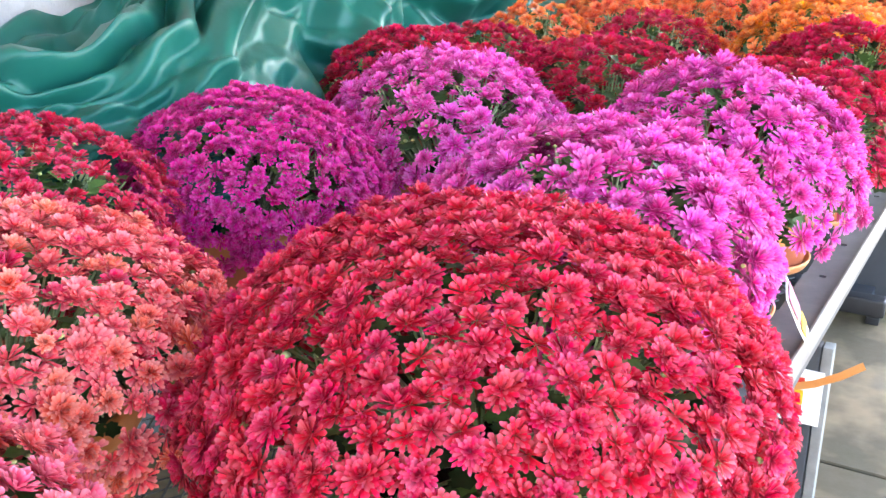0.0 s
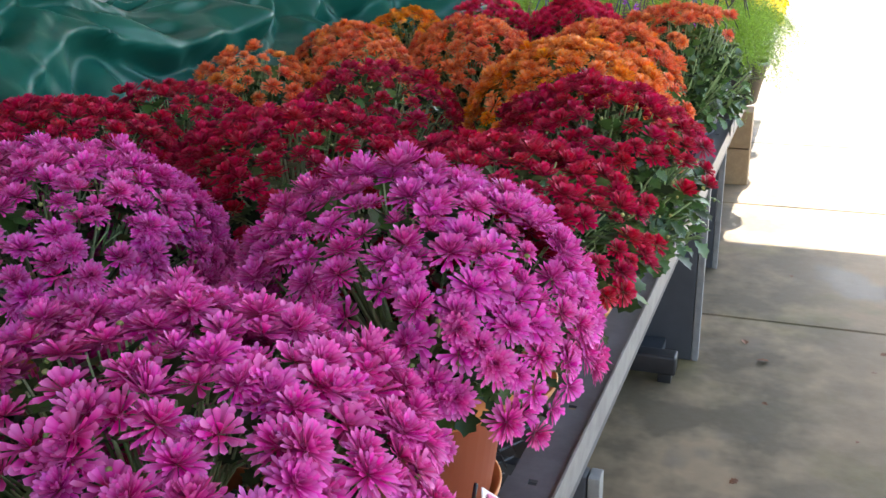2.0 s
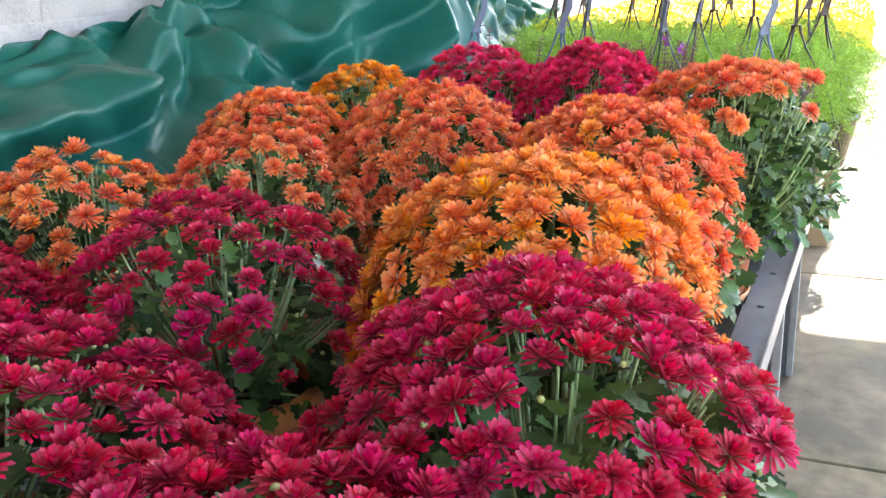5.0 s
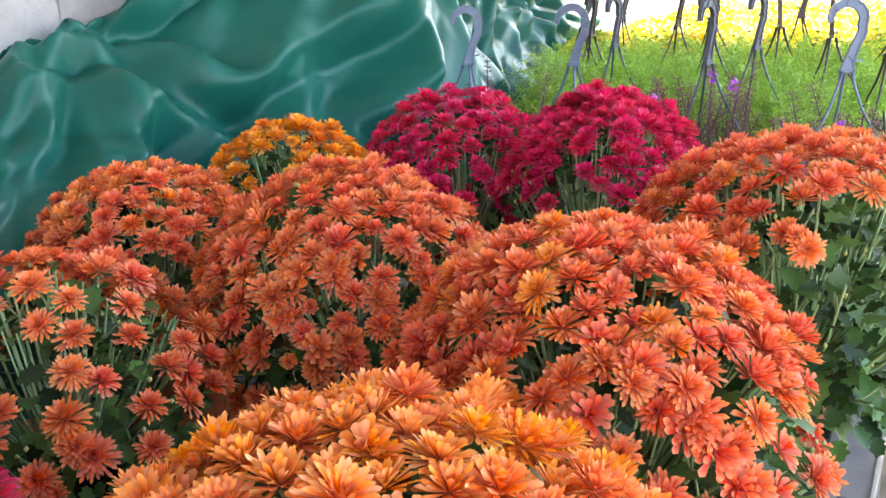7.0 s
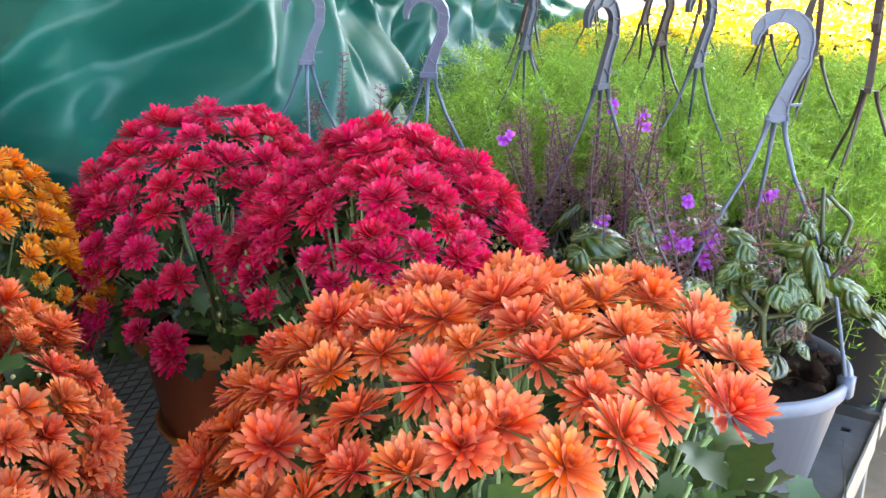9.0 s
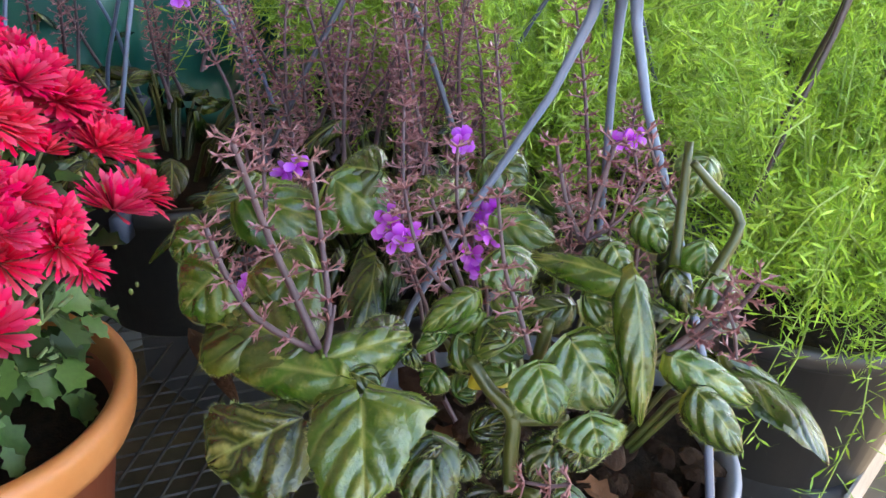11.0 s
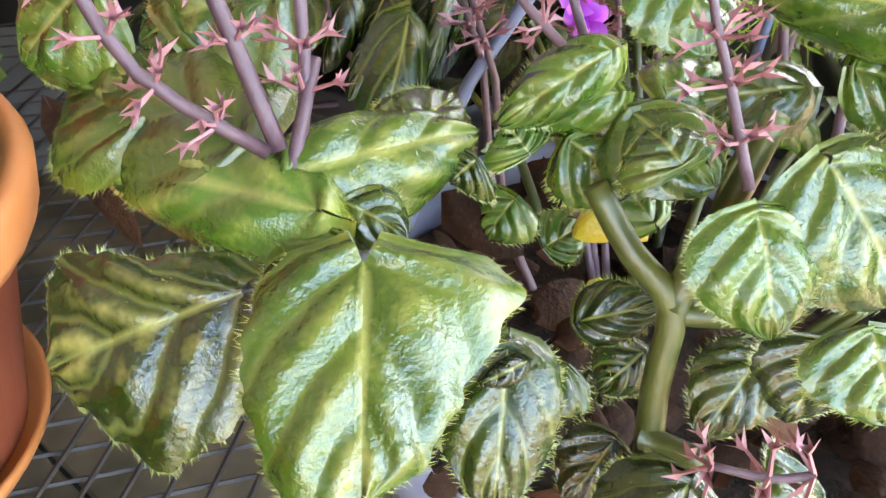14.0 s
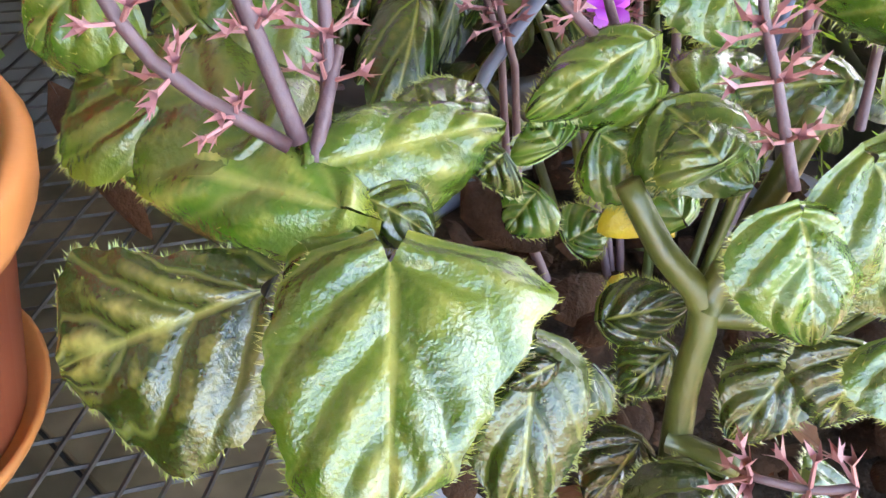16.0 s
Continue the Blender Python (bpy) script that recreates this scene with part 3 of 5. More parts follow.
def chrysanthemum(x, y, r, h, colour, count, size, low, seed, second=None, pot=True, under=0, lopsided=0.0, nudge=(0, 0)):
    """A potted mum: dome of radius r and height h over the rim; flowers down to the elevation low (degrees)."""
    rng = random.Random(seed)
    plant = thing("chrysanthemum", f"{COLOUR_WORDS[colour]} flowering chrysanthemum in a terracotta pot on the bench", "potted plant",
                  pose(x, y, TABLE_Z + 0.002, 0, 0, 0), "potted chrysanthemums on the bench")
    if pot:
        spin = pose(nudge[0], nudge[1], 0, 0, 0, rng.uniform(0, 360))
        part("pot", POT, plant, "", spin)
        part("lip", POT_LIP, plant, "pale orange rolled lip", spin)
        part("saucer", POT_DISH, plant, "pale orange saucer", spin)
        part("soil", POT_SOIL, plant, "dark potting soil", spin)
    dz = DOME_Z - TABLE_Z
    leaf, stem, bud = FOLIAGE[seed % 4]
    snug = 0.8 if under > 600 else 0.86 if under > 200 else 0.95
    m = Matrix.Translation((-0.03 if nudge[0] > 0 else 0, 0, dz)) @ Matrix.Rotation(rng.uniform(0, 6.28), 4, "Z") @ Matrix.Diagonal((r / 0.21 * snug, r / 0.21 * snug, h / 0.2 * snug, 1))
    for nm, me in (("foliage", leaf), ("stalk_tuft", stem)):
        part(nm, me, plant, "", m)["kind"] = "stuff"
    part("bud_spray", bud, plant, "pale green unopened buds", m @ Matrix.Diagonal((0.985 / snug, 0.985 / snug, 0.985 / snug, 1)))["kind"] = "stuff"
    if lopsided > 0.4:
        m2 = m @ Matrix.Rotation(1.9, 4, "Z") @ Matrix.Diagonal((1.1, 1.1, 1.0, 1)) @ Matrix.Translation((0, 0, -0.035))
        if lopsided > 0.9:
            m2 = Matrix.Translation((0.035, 0, 0.04)) @ m2
        part("foliage", FOLIAGE[(seed + 1) % 4][0], plant, "", m2)["kind"] = "stuff"
        part("stalk_tuft", FOLIAGE[(seed + 1) % 4][1], plant, "", m2)["kind"] = "stuff"
    lo = math.sin(radians(low))
    if under:
        part("under_flower", under_flowers(colour, r, h, dz, under, size, lo, rng), plant)["kind"] = "stuff"
    golden = math.pi * (3 - math.sqrt(5))
    gaps = [Vector((rng.gauss(0, 1), rng.gauss(0, 1), rng.uniform(-0.3, 0.9))).normalized() for i in range(5)]
    for i in range(count):
        se = 1 - (i + 0.5 + rng.uniform(-0.6, 0.6)) / count * (1 - lo)
        se = max(-0.3, min(1, se))
        el, az = math.asin(se), i * golden + rng.uniform(-0.16, 0.16)
        u = Vector((math.cos(el) * math.cos(az), math.cos(el) * math.sin(az), math.sin(el)))
        if any(u.dot(g) > 0.965 for g in gaps) and rng.random() < 0.7:
            continue
        if lopsided and el < radians(44 if lopsided > 0.9 else 28) and u.x > (0.3 if lopsided > 0.9 else 0.2) and rng.random() < lopsided:
            continue
        bumpy = 1 + 0.045 * noise.noise((u.x * 3 + seed, u.y * 3, u.z * 3)) + rng.uniform(-0.035, 0.03)
        p = Vector((u.x * r, u.y * r, u.z * h)) * bumpy + Vector((0, 0, dz))
        if lopsided > 0.9 and u.x > 0:       # the plant leans out over the aisle, flat on top
            w = min(1.0, u.x * 4)
            p.x *= 1 + 0.16 * w
            p.z = dz + h * ((1 - w) * u.z + w * max(u.z, 0.0) ** 0.3)
        n = Vector((u.x / r, u.y / r, u.z / h)).normalized()
        n = (n + Vector((rng.gauss(0, 0.3), rng.gauss(0, 0.3), UPRIGHT.get(colour, 0.3) + rng.gauss(0, 0.2)))).normalized()
        s = size * 0.5 * rng.uniform(0.78, 1.14) * (0.62 if rng.random() < 0.07 else 1)
        kind = FLOWERS[second if second and rng.random() < 0.2 else colour]
        me = kind[rng.choices((0, 1, 2), (6, 2, 3))[0]]
        rot = n.to_track_quat("Z", "Y").to_matrix().to_4x4() @ Matrix.Rotation(rng.uniform(0, 6.28), 4, "Z")
        part("flower", me, plant, "", Matrix.Translation(p) @ rot @ Matrix.Diagonal((s, s, s * rng.uniform(0.9, 1.25), 1)))
    return plant


#         x      y     r     h     colour    n   size  low  second lopsided under
MUMS = [(-0.305, 0.61, 0.24, 0.165, "red", 640, 0.0285, -34, None, 0.0, 1500),
        (-0.53, 0.17, 0.18, 0.105, "rose", 260, 0.034, -14, "salmon", 0.0, 160),
        (-0.735, 0.45, 0.22, 0.132, "salmon", 420, 0.0295, -26, "red", 0.0, 800),
        (-1.05, 0.68, 0.22, 0.15, "red", 320, 0.0285, -16, None, 0.0, 260),
        (-0.935, 1.02, 0.20, 0.148, "magenta", 430, 0.0285, -28, None, 0.0, 800),
        (-0.82, 1.40, 0.215, 0.168, "pink", 258, 0.0435, -14, None, 0.0, 200),
        (-0.376, 1.015, 0.208, 0.153, "pink", 285, 0.0435, -24, None, 0.0, 260),
        (-0.33, 1.40, 0.204, 0.173, "pink", 267, 0.0435, -16, None, 0.3, 120),
        (-0.33, 1.68, 0.22, 0.15, "wine", 288, 0.0395, -4, None, 0.45, 0),
        (-0.25, 2.00, 0.20, 0.188, "wine", 300, 0.0395, 4, None, 0.8, 0),
        (-0.68, 1.79, 0.225, 0.16, "wine", 275, 0.0395, 0, None, 0.0, 0),
        (-0.72, 2.18, 0.19, 0.178, "wine", 125, 0.041, 4, None, 0.0, 0),
        (-1.10, 1.72, 0.21, 0.165, "wine", 262, 0.0395, 0, None, 0.0, 0),
        (-1.08, 2.02, 0.19, 0.15, "wine", 160, 0.0395, 0, None, 0.0, 0),
        (-1.10, 2.36, 0.165, 0.18, "rust", 95, 0.043, 8, "orange", 0.0, 0),
        (-0.363, 2.32, 0.212, 0.218, "orange", 330, 0.041, 2, "amber", 0.85, 110),
        (-0.367, 2.71, 0.20, 0.222, "rust", 296, 0.043, 0, "orange", 0.55, 110),
        (-0.275, 3.08, 0.195, 0.235, "rust", 219, 0.043, 6, None, 0.97, 0),
        (-0.92, 2.56, 0.175, 0.182, "rust", 95, 0.043, 4, None, 0.0, 0),
        (-1.118, 2.90, 0.175, 0.192, "rust", 194, 0.043, 2, "orange", 0.0, 40),
        (-0.765, 2.91, 0.205, 0.208, "rust", 286, 0.043, -8, None, 0.0, 70),
        (-1.06, 3.18, 0.17, 0.212, "amber", 165, 0.043, 4, None, 0.0, 0),
        (-0.603, 3.435, 0.18, 0.228, "crimson", 180, 0.048, 20, None, 0.39, 0),
        (-0.89, 3.45, 0.182, 0.222, "crimson", 189, 0.048, -6, None, 0.0, 0)]
NUDGE = {9: (-0.06, 0.0), 17: (-0.03, 0.03), 22: (0.017, 0.026)}    # pots that stand off their plant's middle
for i, (x, y, r, h, colour, n, size, low, second, lop, under) in enumerate(MUMS):
    chrysanthemum(x, y, r, h, colour, n, size, low, 100 + i, second, True, under, lop, NUDGE.get(i, (0, 0)))


# ---- benches ----
def bench(y0, y1, label):
    top = thing("bench", label, "bench")
    rail, lipb = Build(), Build()
    y = y0
    while y < y1 - 0.01:
        e, hole = edge_x(y + 0.1), min(y + 0.19, y1)
        rail.box((e - 0.066, y, TABLE_Z - 0.006), (e - 0.003, hole, TABLE_Z - 0.002))
        if hole < y1:
            rail.box((e - 0.066, hole, TABLE_Z - 0.006), (e - 0.040, hole + 0.012, TABLE_Z - 0.002))
            rail.box((e - 0.028, hole, TABLE_Z - 0.006), (e - 0.003, hole + 0.012, TABLE_Z - 0.002))
        y = hole + 0.012
    part("flange", rail.mesh("flange", STEEL, False), top, "punched galvanised steel flange")
    for k, (zl, zh, ox) in enumerate(((TABLE_Z - 0.045, TABLE_Z + 0.004, 0.0), (TABLE_Z - 0.105, TABLE_Z - 0.052, -0.016))):
        lipb = Build()
        e0, e1 = edge_x(y0) + ox, edge_x(y1) + ox
        lipb.add([(e0 - 0.003, y0, zl), (e0, y0, zl), (e1, y1, zl), (e1 - 0.003, y1, zl), (e0 - 0.003, y0, zh), (e0, y0, zh), (e1, y1, zh), (e1 - 0.003, y1, zh)],
                 [(3, 2, 1, 0), (4, 5, 6, 7), (0, 1, 5, 4), (1, 2, 6, 5), (2, 3, 7, 6), (3, 0, 4, 7)])
        part("lip" if k == 0 else "lower_rail", lipb.mesh("rail", STEEL_LIT if k == 0 else STEEL, False), top, "steel lip painted pale as lit from the aisle" if k == 0 else "")
    net = Build()
    x0, x1 = -1.62, edge_x(y0) - 0.04
    wide, step = x1 - x0, 0.042
    c = y0 - wide * 1.7
    while c < y1 + wide * 1.7:
        for sgn in (1, -1):
            pts = []
            for q in range(9):
                xx = x0 + wide * q / 8
                yy = c + sgn * (xx - (x0 + x1) / 2) * 1.7
                if y0 <= yy <= y1:
                    pts.append((xx, yy, TABLE_Z - 0.004 - 0.002 * (sgn > 0)))
            if len(pts) > 1:
                net.tube(pts, 0.0015, 4, cap=False)
        c += step
    part("mesh_top", net.mesh("mesh_top", DARK_STEEL, False), top, "expanded metal mesh top")
    # added dark sheet: stands in for the shade below, hiding the pale wall
    part("shade_panel", bm_mesh(bevelled((-1.66, y0, 0.02), (-1.64, y1, TABLE_Z - 0.02), 0.003), "shade_panel", DARK_BOARD), top, "added dark panel standing in for the shade under the bench")
    for yy in (y0 + 0.02, (y0 + y1) / 2, y1 - 0.04):
        cross = Build()
        cross.box((-1.62, yy, TABLE_Z - 0.05), (edge_x(yy) - 0.008, yy + 0.03, TABLE_Z - 0.012))
        part("cross_bar", cross.mesh("cross_bar", STEEL, False), top)
    return top


bench(-0.75, 3.93, "galvanised steel nursery bench with a mesh top")
bench(3.965, 8.2, "galvanised steel nursery bench carrying hanging baskets")


def bench_leg(x, y, top_z, label, deep=0.62):
    leg = thing("bench_support", label, "bench support")
    part("panel", bm_mesh(bevelled((x - deep, y, 0.0), (x - 0.022, y + 0.035, top_z), 0.004), "panel", DARK_BOARD), leg)
    part("edge_strip", bm_mesh(bevelled((x - 0.02, y, 0.0), (x, y + 0.035, top_z), 0.003), "edge_strip", BOARD_EDGE), leg, "pale worn panel edge")
    part("foot_tube", bm_mesh(bevelled((x - 0.6, y - 0.19, 0.028), (x - 0.048, y - 0.13, 0.088), 0.008), "foot_tube", BLACK_PLASTIC, True), leg, "black square foot tube")
    part("foot_pad", bm_mesh(bevelled((x - 0.1, y - 0.185, 0.0), (x - 0.06, y - 0.135, 0.026), 0.004), "foot_pad", BLACK_PLASTIC), leg)
    part("ledge", bm_mesh(bevelled((x - 0.6, y - 0.125, 0.04), (x - 0.1, y - 0.004, 0.07), 0.004), "ledge", DARK_BOARD), leg)
    return leg


bench_leg(-0.178, 1.80, 0.455, "dark grey bench support panel with a sale card")
bench_leg(-0.145, 3.29, 0.59, "dark grey bench support panel on black feet")
# this wide one is an added blocker: it stops sun and view below
bench_leg(-0.16, 4.2, 0.59, "added dark panel that keeps the sun from under the far bench", 1.4)
block = thing("concrete_block", "tan concrete block under the far bench", "block")
for k in range(2):
    part("block", bm_mesh(bevelled((-0.52, 5.62, 0.0 + 0.2 * k), (-0.12, 5.82, 0.195 + 0.2 * k), 0.008), "block", TAN_BLOCK), block)

# ---- floor slabs ----
floor = thing("floor", "worn stained concrete aisle floor in large slabs", "floor", kind="structure")
for j in range(-4, 14):
    for i, (xa, xb) in enumerate(((-1.69, 6.2),)):
        ya = 0.62 + 1.54 * j
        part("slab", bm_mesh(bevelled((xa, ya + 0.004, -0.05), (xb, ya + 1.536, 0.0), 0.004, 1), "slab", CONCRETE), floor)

# ---- block wall ----
def rough_block(seed):
    bm = bmesh.new()
    bmesh.ops.create_grid(bm, x_segments=5, y_segments=3, size=0.5)
    for v in bm.verts:
        y, z = v.co.x * 0.397, v.co.y * 0.197
        rim = max(abs(v.co.x), abs(v.co.y)) > 0.49
        v.co = Vector((0.004 if rim else 0.010 + 0.016 * noise.noise((y * 14 + seed * 7, z * 14, seed)), -y, z))
    bmesh.ops.recalc_face_normals(bm, faces=bm.faces[:])
    return bm_mesh(bm, "block", WALL_PAINT, True)


ROUGH = [rough_block(i) for i in range(6)]
rng = random.Random(5)
for row in range(4, 11):
    for col in range(-6, 22):
        part("block", rng.choice(ROUGH), wall_west, "", pose(-1.699, -0.1 + 0.4 * col + (0.2 if row % 2 else 0), 0.1 + 0.2 * row))

# ---- tarpaulin ----
def along(table, y):
    for (a, p), (c, q) in zip(table, table[1:]):
        if y <= c:
            t = max(0.0, (y - a) / (c - a))
            t = t * t * (3 - 2 * t)
            return p + (q - p) * t
    return table[-1][1]


def heap(y, q):
    """The packed heap under the tarpaulin: a point and its outward normal, y along the wall and q from the hem up to the wall."""
    front = [(-1.0, -1.2), (0.3, -1.12), (0.75, -1.06), (1.0, -1.0), (1.2, -1.05), (1.4, -1.17), (1.7, -1.32), (2.3, -1.32), (2.8, -1.32), (3.3, -1.34), (3.6, -1.28), (3.85, -1.08), (4.05, -1.06), (4.25, -1.24), (4.6, -1.4), (6.2, -1.52)]
    ridge = [(-1.0, 1.1), (0.4, 1.1), (1.0, 1.0), (1.2, 1.05), (1.45, 1.14), (1.9, 1.16), (2.5, 1.13), (2.95, 1.12), (3.3, 1.18), (3.7, 1.33), (4.1, 1.38), (4.6, 1.32), (6.2, 1.22)]
    xf, zt = along(front, y), along(ridge, y) + 0.05 * noise.noise((y * 2.1, 3.3, 0.0))
    if q < 0.1:
        t = q / 0.1
        x, z, n = xf - 0.02 * (1 - t), TABLE_Z + 0.06 + 0.14 * t, (0.95, 0, 0.3)
    elif q < 0.62:
        t = (q - 0.1) / 0.52
        x, z, n = xf - 0.30 * t, TABLE_Z + 0.20 + (zt - TABLE_Z - 0.20) * math.sin(t * 1.5708), (0.85 - 0.5 * t, 0, 0.5 + 0.45 * t)
    else:
        t = (q - 0.62) / 0.38
        x, z, n = xf - 0.30 + (-1.64 - xf + 0.30) * t, zt - 0.06 * math.sin(t * 3.14), (0.2, 0, 0.98)
    lump = 0.05 * noise.noise((y * 2.6, q * 2.4, 7.0))
    return Vector((x, y, z)) + Vector(n) * lump, Vector(n).normalized()


def pleat(x, steep):
    """A folded edge: 0 to 1 and back, with a sharp crest and one side steeper than the other."""
    x = x - math.floor(x)
    return x / steep if x < steep else (1 - x) / (1 - steep)


def creases(y, q):
    """How far the sheet stands off the heap: sets of sharp folds that bend, fade and cross."""
    wy, wq = 0.2 * noise.noise((y * 1.3, q * 1.6, 9.0)) + 0.03 * noise.noise((y * 5.0, q * 5.0, 3.0)), 0.2 * noise.noise((y * 1.5, q * 1.4, 17.0)) + 0.03 * noise.noise((y * 5.0, q * 5.0, 13.0))
    y, q = y + wy, q + wq
    total = 0.0
    for turn, wide, high, steep, seed in ((0.24, 0.27, 0.15, 0.28, 1.0), (-0.42, 0.18, 0.085, 0.66, 5.0), (1.15, 0.24, 0.08, 0.33, 8.0), (0.5, 0.12, 0.045, 0.4, 11.0), (-1.0, 0.15, 0.04, 0.6, 14.0)):
        along_fold, across = y * math.cos(turn) + q * math.sin(turn), -y * math.sin(turn) + q * math.cos(turn)
        mask = max(0.0, min(1.0, 0.5 + 3.0 * noise.noise((along_fold * 2.0, across * 3.0, seed))))
        total += high * mask * pleat(across / wide + 0.5 * noise.noise((along_fold * 1.1, across * 0.8, seed + 2.0)), steep)
    return total


def tarpaulin():
    n0, n1 = 640, 130
    b = Build()
    verts = []
    for i in range(n0):
        y = -1.0 + 7.2 * i / (n0 - 1)
        for k in range(n1):
            q = k / (n1 - 1)
            p, n = heap(y, q)
            d = 0.85 * creases(y * 1.2, q * 1.5)
            d *= 0.4 + 0.6 * min(1.0, q / 0.12) * min(1.0, (1 - q) / 0.08)
            p = p + n * d - Vector((0, 0.25 * d, 0.45 * d))
            verts.append((max(p.x, -1.668), p.y, max(p.z, TABLE_Z + 0.012)))
    b.add(verts, [(i * n1 + k, i * n1 + k + 1, (i + 1) * n1 + k + 1, (i + 1) * n1 + k) for i in range(n0 - 1) for k in range(n1 - 1)])
    return b.mesh("tarpaulin", TARP)


thing("tarpaulin", "crumpled dark green tarpaulin heaped along the wall", "tarpaulin", data=tarpaulin())


# ---- hanging baskets ----
def basket_pot():
    body, earth = Build(), Build()
    body.lathe([(0.0, 0.0), (0.085, 0.0), (0.09, 0.004), (0.118, 0.142), (0.124, 0.144), (0.126, 0.149), (0.127, 0.162), (0.122, 0.165), (0.116, 0.160), (0.113, 0.13)], 48)
    body2 = [(0.112 * math.cos(k * 0.2618), 0.112 * math.sin(k * 0.2618), 0.15 + 0.006 * noise.noise((k * 1.3, 0.4, 0))) for k in range(24)]
    inner = [(0.06 * math.cos(k * 0.2618), 0.06 * math.sin(k * 0.2618), 0.156 + 0.01 * noise.noise((k * 1.9, 4.4, 0))) for k in range(24)]
    earth.add(body2 + inner + [(0, 0, 0.16)], [(k, (k + 1) % 24, 24 + (k + 1) % 24, 24 + k) for k in range(24)] + [(24 + k, 24 + (k + 1) % 24, 48) for k in range(24)])
    return body, earth.mesh("soil", SOIL)


def ribbon(b, pts, width, depth, across):
    """A flat bar of rectangular section along pts; width lies along 'across'."""
    pts = [Vector(p) for p in pts]
    vs, n = [], len(pts)
    for i, p in enumerate(pts):
        d = (pts[min(i + 1, n - 1)] - pts[max(i - 1, 0)]).normalized()
        wv = width[i] if isinstance(width, list) else width
        s = d.cross(across).normalized() * wv * 0.5
        t = across.normalized() * depth * 0.5
        vs += [tuple(p - s - t), tuple(p + s - t), tuple(p + s + t), tuple(p - s + t)]
    fs = [(i * 4 + k, i * 4 + (k + 1) % 4, i * 4 + 4 + (k + 1) % 4, i * 4 + 4 + k) for i in range(n - 1) for k in range(4)]
    b.add(vs, fs + [(3, 2, 1, 0), ((n - 1) * 4, (n - 1) * 4 + 1, (n - 1) * 4 + 2, (n - 1) * 4 + 3)])


def hook_path(fork):
    pts = [(0.0, 0.0, fork), (0.004, 0, fork + 0.02), (0.012, 0, fork + 0.045), (0.022, 0, fork + 0.068)]
    for k in range(11):
        a = radians(-20 + 21 * k)
        pts.append((-0.006 + 0.0285 * math.cos(a), 0, fork + 0.088 + 0.0285 * math.sin(a)))
    return pts


HOOK_PARTS = {}


def hanger(parent, fork, turn, material, label, lean=(0, 0), legs=40):
    """A plastic hanger: crook, ribs and three legs down to the rim."""
    key = (material.name, round(fork, 3))
    if key not in HOOK_PARTS:
        crook, leg = Build(), Build()
        path = hook_path(fork)
        ac = Vector((0, 1, 0))
        wid = [0.024, 0.017, 0.0145, 0.015, 0.0155, 0.016, 0.016, 0.016, 0.016, 0.0155, 0.015, 0.014, 0.012, 0.009, 0.005]
        ribbon(crook, path, wid[:len(path)], 0.0035, ac)
        for sgn in (-1, 1):
            ed = []
            for i, p in enumerate(path):
                d = (Vector(path[min(i + 1, len(path) - 1)]) - Vector(path[max(i - 1, 0)])).normalized()
                ed.append(Vector(p) + d.cross(ac) * wid[i] * 0.45 * sgn)
            ribbon(crook, ed, 0.0022, 0.009, ac)
        for i in range(1, len(path) - 2, 2):
            p, d = Vector(path[i]), (Vector(path[i + 1]) - Vector(path[i])).normalized()
            s = d.cross(ac) * wid[i] * 0.42
            ribbon(crook, [p - s, p + s + d * 0.008], 0.0018, 0.008, ac)
        ribbon(crook, [(-0.012, 0, fork + 0.002), (0.014, 0, fork + 0.002)], 0.008, 0.009, ac)
        ribbon(crook, [(0.014, 0, fork + 0.018), (0.026, 0, fork + 0.02)], 0.003, 0.004, ac)
        x, z = 0.119, 0.158
        leg.tube([(0.010, 0, fork), (0.014, 0, fork - 0.018), (0.03, 0, fork - 0.06), (0.065, 0, 0.5 * fork + 0.1), (0.098, 0, 0.255), (x, 0, z + 0.02), (x + 0.004, 0, z)],
                 [0.004, 0.0031, 0.0025, 0.0023, 0.0023, 0.0027, 0.0045], 6)
        leg.box((x - 0.004, -0.008, z - 0.012), (x + 0.012, 0.008, z + 0.012))
        HOOK_PARTS[key] = (crook.mesh("crook", material, False), leg.mesh("leg", material))
    crook, leg = HOOK_PARTS[key]
    hang = part("hanger", crook, parent, label, pose(0, 0, 0, lean[0], lean[1], turn))
    for k in range(3):
        part("leg", leg, hang, "", pose(0, 0, 0, 0, 0, legs + 120 * k))
    return hang


pot_body, BASKET_SOIL = basket_pot()
BASKET_GREY = pot_body.mesh("pot", BLUE_POT)
BASKET_BLACK = pot_body.mesh("pot", BLACK_PLASTIC)
HANG_BLUE = simple("blue grey hanger plastic", (0.095, 0.125, 0.2), (0.15, 0.19, 0.28), 30, 0.4, 0, 0.05)
HANG_GREY = simple("slate hanger plastic", (0.05, 0.06, 0.085), (0.09, 0.1, 0.135), 30, 0.4, 0, 0.05)
HANG_BROWN = simple("dark brown hanger plastic", (0.03, 0.02, 0.02), (0.07, 0.045, 0.045), 30, 0.4, 0, 0.05)


